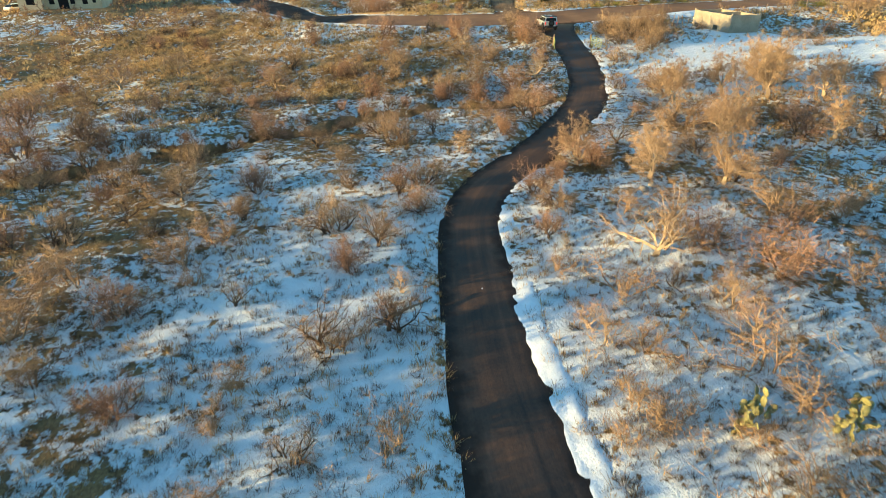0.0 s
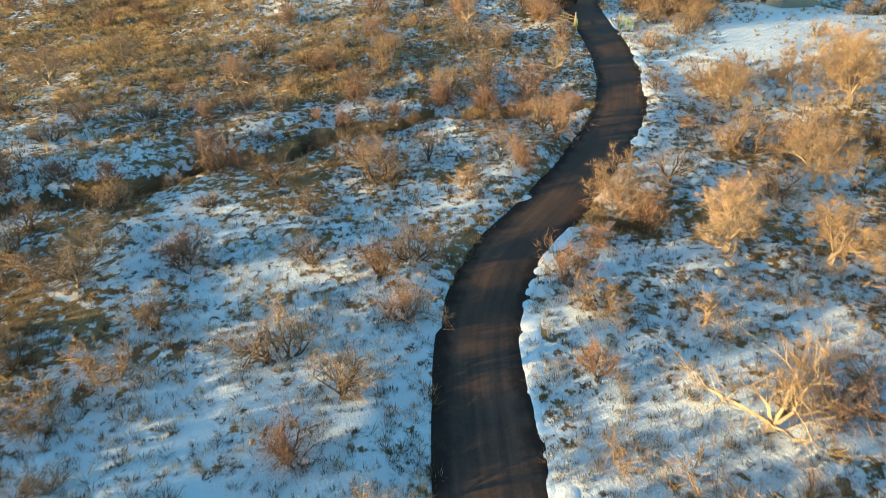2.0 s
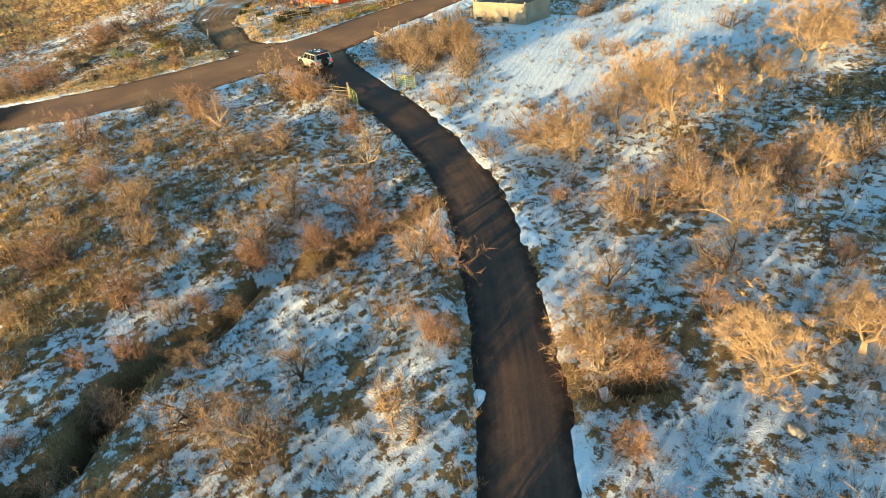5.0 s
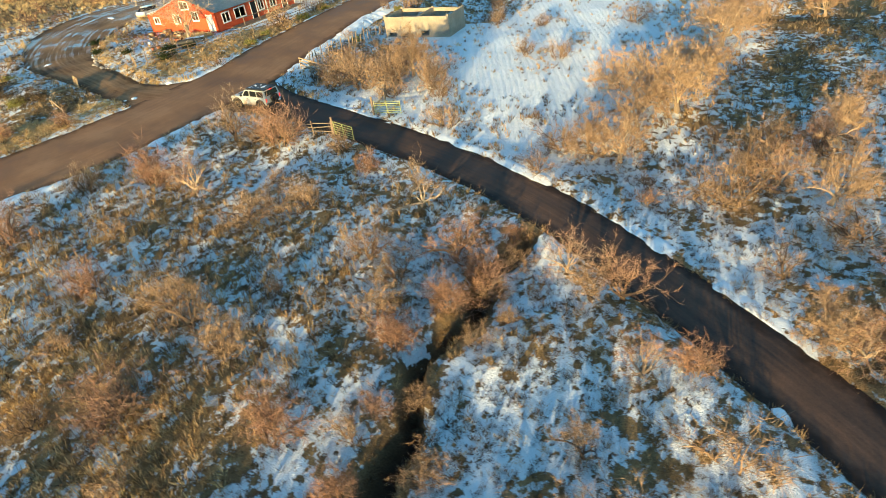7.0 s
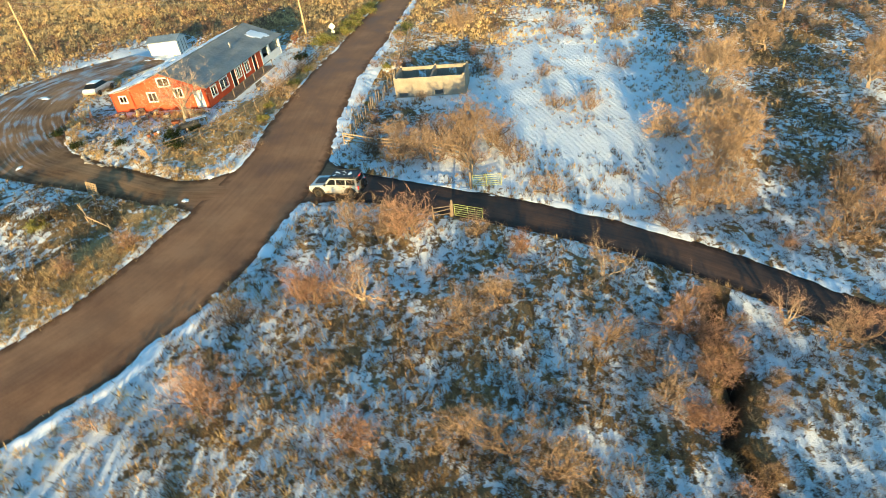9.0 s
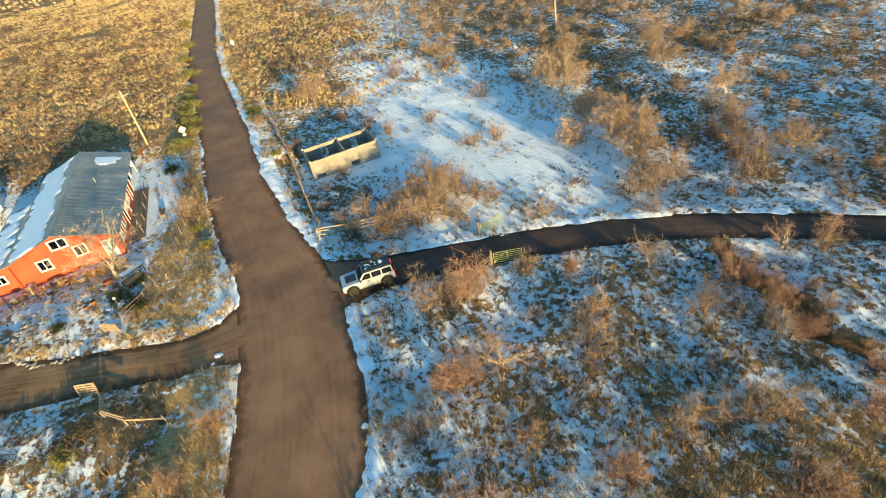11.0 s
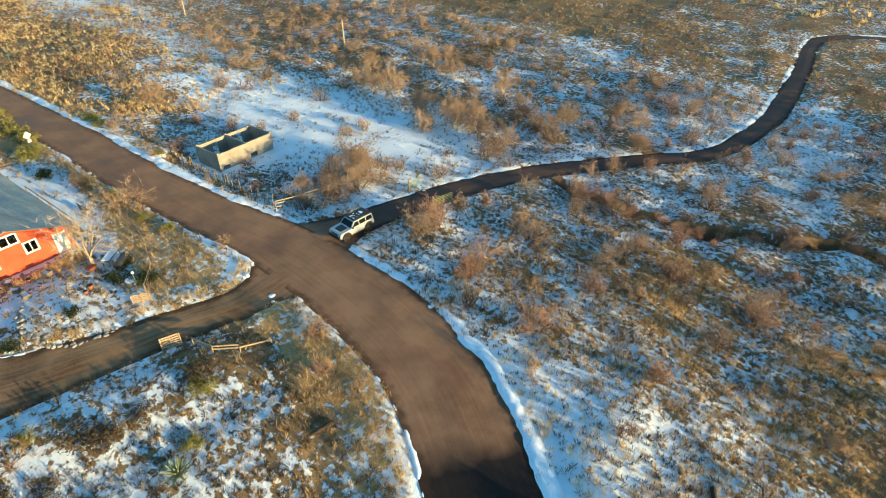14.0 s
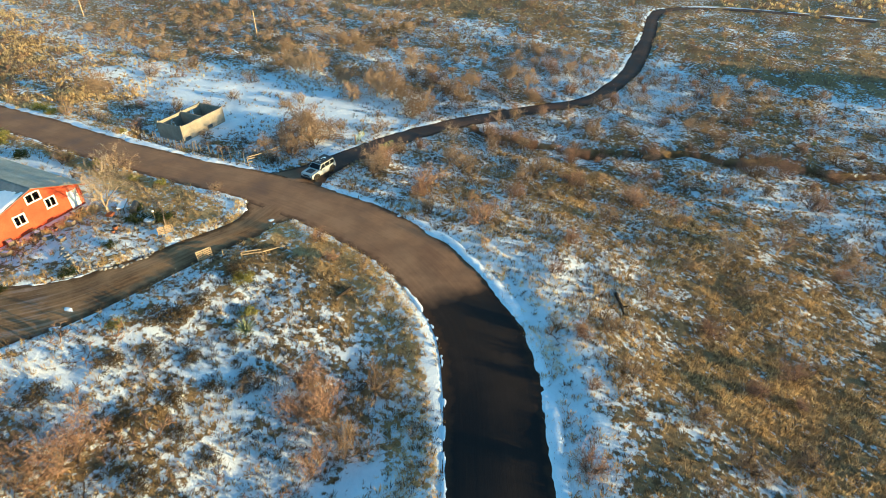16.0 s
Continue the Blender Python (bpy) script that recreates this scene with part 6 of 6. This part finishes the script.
ROADSIDE = [(87.03, 113.31, 3), (77.83, 111.7, 2.6), (67.63, 109.99, 3.2), (63.57, 109.36, 2.4), (60.52, 108.93, 2.8), (56.96, 108.12, 2.4), (51.54, 108.47, 3.0), (110.64, 117.96, 3), (134.32, 122.57, 3.4), (98.33, 116.08, 2.6),
            (72.74, 111.24, 2.2), (35.49, 103.68, 1.6), (40.51, 105.14, 1.8), (57.9, 99.06, 2.0), (45.34, 95.72, 1.5), (60.89, 99.47, 2.4), (34.35, 93.18, 1.2), (25.51, 101.38, 1.3), (28.9, 102.82, 1.2)]
BEND_SHRUBS = [(-4.36, 118.58, 1.8), (2.67, 124.38, 2.2), (1.88, 119.73, 2.2), (3.1, 114.4, 2.8), (2.25, 113.27, 1.8), (2.67, 111.16, 1.8), (-6.85, 119.73, 1.7), (-8.27, 123.37, 2.0), (-6.25, 113.56, 1.4), (3.76, 106.53, 2.2),
               (2.46, 107.17, 1.8), (-1.2, 109.36, 1.3), (-2.17, 115.3, 1.5), (-5.46, 116.02, 1.5), (0.46, 117.35, 1.6), (-3.59, 121.68, 1.6), (5.29, 117.45, 1.4), (-10.04, 119.69, 1.5)]
for rows, kinds, group in ((ROADSIDE, OLIVE, "green shrubs along the road"), (BEND_SHRUBS, OLIVE + SCRUB + SCRUB, "shrubs in the bend of the road")):
    for x, y, w in rows:
        shrub(kinds, x, y, w, group)
for x, y, w in ((19.0, 107.9, 1.9), (17.4, 105.9, 2.1), (21.2, 106.6, 1.4), (45.0, 108.6, 1.8), (16.2, 112.0, 1.2), (14.8, 116.5, 1.3), (17.0, 121.8, 1.6)):
    shrub(DEEP, x, y, w, "shrubs of the house yard")
for ob in OLIVE + DEEP + SCRUB + [o for kinds in STOCK.values() for o in kinds]:
    for o in (*ob.children, ob):
        bpy.data.objects.remove(o)


# ---------------------------------------------------------------- house yard
def build_yard_tree():
    wood, fine = grow(random.Random(77), stems=6, height=5.4, spread=1.35, twigs=1700, trunk=0.9, thick=0.10, twig_len=0.75, twig_r=0.011)
    root = thing("bare_tree", pose(22.5, 109.0, gz(22.5, 109.0)), "pale leafless tree in the yard before the red house", "tree")
    for nm, st, mat in (("trunk", wood, M_PALE), ("crown", fine, M_PALE)):
        ob = new(nm, st.mesh("yard_tree_" + nm, mat))
        ob.parent = root
        if nm == "crown":
            tagged(ob, kind="stuff")


build_yard_tree()


def place(name, x, y, heading, label, category, group=""):
    return thing(name, pose(x, y, gz(x, y), 0, 0, heading), label, category, group)


def build_yard():
    t = place("outdoor_table", 22.4, 107.4, -40, "low wooden table with snow on its top in the yard", "table")
    boxed("tabletop", (-1.1, -0.4, 0.62, 1.1, 0.4, 0.68), M_OLDWOOD, t, bevel=0.01)
    boxed("snow_cover", (-1.05, -0.37, 0.683, 1.05, 0.37, 0.76), M_SNOW, t, "thick snow on the tabletop", bevel=0.03)
    for x in (-0.95, 0.95):
        for y in (-0.3, 0.3):
            boxed("leg", (x - 0.04, y - 0.04, -0.1, x + 0.04, y + 0.04, 0.62), M_OLDWOOD, t)
    g = place("oil_drum_grill", 20.9, 106.9, -40, "black oil drum grill lying on a stand", "grill")
    rod_part("drum", (-0.9, 0, 0.6), (0.9, 0, 0.6), 0.32, M_BLACK, g, sides=14)
    for x in (-0.6, 0.6):
        boxed("stand", (x - 0.04, -0.25, -0.1, x + 0.04, 0.25, 0.4), M_RUSTY, g)
    for x, y, rad, h in ((19.1, 110.0, 0.26, 0.35), (18.6, 110.5, 0.2, 0.3), (23.6, 113.8, 0.22, 0.35), (24.4, 111.2, 0.2, 0.3)):
        pot = place("flower_pot", x, y, 0, "terracotta flower pot standing in the snowy yard", "pot", "flower pots in the yard")
        rod_part("pot", (0, 0, -0.05), (0, 0, h), rad * 0.72, M_CLAY, pot, rb=rad, sides=14)
        rod_part("soil", (0, 0, h - 0.08), (0, 0, h + 0.01), rad * 0.9, M_DARK, pot, sides=14)
    tub = place("metal_tub", 17.9, 107.0, 0, "round galvanised metal tub in the yard", "tub")
    bm = bmesh.new()
    for a, b, ra, rb in (((0, 0, -0.05), (0, 0, 0.4), 0.55, 0.6),):
        rod(bm, a, b, ra, rb, 20)
    part("tub_wall", bm, M_STEEL, tub)
    rod_part("snow_fill", (0, 0, 0.36), (0, 0, 0.42), 0.54, M_SNOW, tub, sides=20)
    for x, y, s, h in ((23.4, 112.4, 30, 0.6), (24.4, 115.2, -20, 0.5), (22.6, 115.0, 60, 0.45), (21.0, 114.4, 10, 0.4), (24.6, 117.6, 0, 0.6), (23.0, 118.6, 35, 0.5)):
        b = place("wooden_crate", x, y, s, "old wooden crate dusted with snow by the house wall", "crate", "crates by the house")
        for k in range(3):
            for d in (-1, 1):
                boxed("slat", (-0.4, d * 0.28 - 0.015, k * h / 3 - 0.05 * (k == 0), 0.4, d * 0.28 + 0.015, k * h / 3 + h / 3.6), M_OLDWOOD, b)
                boxed("slat", (d * 0.385 - 0.015, -0.26, k * h / 3 - 0.05 * (k == 0), d * 0.385 + 0.015, 0.26, k * h / 3 + h / 3.6), M_OLDWOOD, b)
        boxed("snow_cover", (-0.36, -0.25, h * 0.6, 0.36, 0.25, h * 0.78), M_SNOW, b, "snow filling the crate", bevel=0.04)
    for i in range(46):
        a = i / 46 * 2.6 - 0.2
        x, y = 17.2 + 5.2 * math.cos(a + 1.2) * 0.9, 111.5 + 4.0 * math.sin(a + 1.2)
        stone = new("stone", STONES[i % 3])
        r = rng.uniform(0.14, 0.28)
        stone.matrix_basis = pose(x + rng.uniform(-0.2, 0.2), y + rng.uniform(-0.2, 0.2), gz(x, y) + r * 0.2, 0, 0, rng.uniform(0, 360)) @ Matrix.Diagonal((r, r * 0.8, r * 0.7, 1))
        tagged(stone, "grey field stone edging the snowy yard", "stone", "stones edging the yard")
    for x, y, h in ((16.8, 106.9, 1.6), (15.9, 109.4, 1.2), (18.8, 105.2, 1.3)):
        s = place("garden_stake", x, y, 0, "thin wooden garden stake with a ball on top", "stake", "garden stakes in the yard")
        rod_part("stake_shaft", (0, 0, -0.2), (0, 0, h), 0.025, M_OLDWOOD, s)
        bm = bmesh.new()
        bmesh.ops.create_icosphere(bm, subdivisions=2, radius=0.13, matrix=Matrix.Translation((0, 0, h + 0.1)))
        part("ball", bm, M_OLDWOOD if h < 1.5 else M_WHITE, s)
    w = place("wheelbarrow", 21.4, 109.2, 120, "rusty wheelbarrow tipped beside the tree", "wheelbarrow")
    bm = extrude_profile([(-0.4, 0.55), (0.45, 0.6), (0.3, 0.28), (-0.25, 0.28)], -0.28, 0.28)
    part("tray", bm, M_RUSTY, w)
    for s in (-1, 1):
        rod_part("handle", (-0.95, s * 0.25, 0.5), (0.5, s * 0.12, 0.2), 0.02, M_OLDWOOD, w)
    wheel(w, 0.55, 0, 0.18, 0.18, 0.08)
    bench = place("garden_bench", 33.5, 107.0, 12, "old wooden bench in the snowy front yard", "bench")
    boxed("seat", (-0.8, -0.2, 0.4, 0.8, 0.2, 0.45), M_OLDWOOD, bench)
    boxed("backrest", (-0.8, 0.18, 0.5, 0.8, 0.22, 0.9), M_OLDWOOD, bench)
    for x in (-0.7, 0.7):
        boxed("leg", (x - 0.04, -0.18, -0.1, x + 0.04, 0.2, 0.4), M_OLDWOOD, bench)
    rack = place("red_iron_rack", 52.0, 113.6, 12, "red painted iron rack standing behind the house", "rack")
    for k in range(6):
        rod_part("bar", (-1.0 + 0.4 * k, 0, -0.1), (-1.0 + 0.4 * k, 0, 1.1), 0.03, M_RUSTY, rack)
    for z in (0.3, 1.1):
        rod_part("rail", (-1.05, 0, z), (1.05, 0, z), 0.03, M_RUSTY, rack)


def stone_mesh(seed):
    bm = bmesh.new()
    bmesh.ops.create_icosphere(bm, subdivisions=2, radius=1.0)
    for v in bm.verts:
        v.co *= 1 + 0.35 * noise.noise(v.co * 1.1 + Vector((seed * 9.1, 0, 0)))
    me = bpy.data.meshes.new("stone")
    bm.to_mesh(me)
    bm.free()
    me.materials.append(M_STONE)
    return me


STONES = [stone_mesh(k) for k in range(3)]
build_yard()


def lump(name, x, y, rx, ry, rz, mat, label, category, seed, sink=0.3):
    bm = bmesh.new()
    bmesh.ops.create_icosphere(bm, subdivisions=3, radius=1.0)
    for v in bm.verts:
        v.co *= 1 + 0.30 * noise.noise(v.co * 1.6 + Vector((seed * 5.3, 1, 0)))
    me = bpy.data.meshes.new(name)
    bm.to_mesh(me)
    bm.free()
    me.materials.append(mat)
    shade_smooth(me)
    ob = new(name, me)
    ob.matrix_basis = pose(x, y, gz(x, y) + rz * (1 - 2 * sink) * 0.5, 0, 0, seed * 40) @ Matrix.Diagonal((rx, ry, rz, 1))
    return tagged(ob, label, category)


for i, (x, y, s) in enumerate(((13.4, 98.7, 0.35), (12.7, 98.9, 0.22), (9.4, 98.3, 0.4), (8.6, 98.6, 0.28), (13.8, 99.4, 0.2))):
    tagged(lump("snow_lump", x, y, s, s * 0.7, s * 0.45, M_SNOW, "loose lump of ploughed snow at the drive mouth", "snow", i), group="snow lumps at the drive mouth")
for i, (x, y, s) in enumerate(((12.6, 33.2, 0.35), (13.4, 34.0, 0.3), (16.2, 32.2, 0.35), (-24.8, 84.6, 0.4))):
    tagged(lump("boulder", x, y, s, s * 0.8, s * 0.6, M_STONE, "grey boulder half buried among scrub and snow", "boulder", 20 + i), group="boulders in the scrub")


def build_log(x, y, heading, length, r, label, wood=None):
    log = thing("fallen_log", pose(x, y, gz(x, y) + r * 0.7, 0, 0, heading), label, "log", "fallen logs")
    bm = bmesh.new()
    a = Vector((-length / 2, 0, 0))
    rg = random.Random(int(x * 7))
    for k in range(5):
        b = a + Vector((length / 5, rg.uniform(-0.12, 0.12), rg.uniform(-0.02, 0.05)))
        rod(bm, a, b, r * (1 - 0.12 * k), r * (1 - 0.12 * (k + 1)), 8)
        a = b
    part("log_trunk", bm, wood or M_OLDWOOD, log)
    rod_part("branch_stub", (length * 0.1, 0, 0), (length * 0.2, 0.35, 0.35), r * 0.4, wood or M_OLDWOOD, log, rb=r * 0.2)


M_ROTTEN = surface("dark_rotten_wood", (0.020, 0.016, 0.013), (0.075, 0.055, 0.040), 6.0, 0.9)
build_log(-25.82, 86.09, 130, 3.2, 0.2, "dark fallen log lying in snow and grass", M_ROTTEN)
build_log(-19.35, 118.9, 60, 1.8, 0.12, "short broken dead branch sticking out of the snow")
build_log(-5.46, 102.2, 80, 1.7, 0.2, "dark rotten log in a patch of snow", M_ROTTEN)
build_log(-1.61, 20.06, 40, 3.0, 0.09, "pale dead branch leaning among bushes")


# ---------------------------------------------------------------- loose snow on the ways
def snow_scrap(x, y, w, h, seed, label):
    z = float(land(np.float64(x), np.float64(y))) + 0.03
    snow_sheet("snow_scrap", pose(x, y, z, 0, 0, seed * 37), -w / 2, w / 2, -h / 2, h / 2, 0.0, 0.02, 0.05, 700 + seed, label, step=0.07)


snow_scrap(1.75, 22.2, 0.5, 0.9, 1, "scrap of snow left between the wheel tracks")
for i, (x, y, w) in enumerate(spline(YARD, 6.0)[5:]):
    snow_scrap(x + rng.uniform(-0.4, 0.4) * w, y + rng.uniform(-0.35, 0.35) * w, rng.uniform(1.5, 3.5), rng.uniform(0.5, 0.9), 10 + i, "thin streak of slush on the muddy yard")
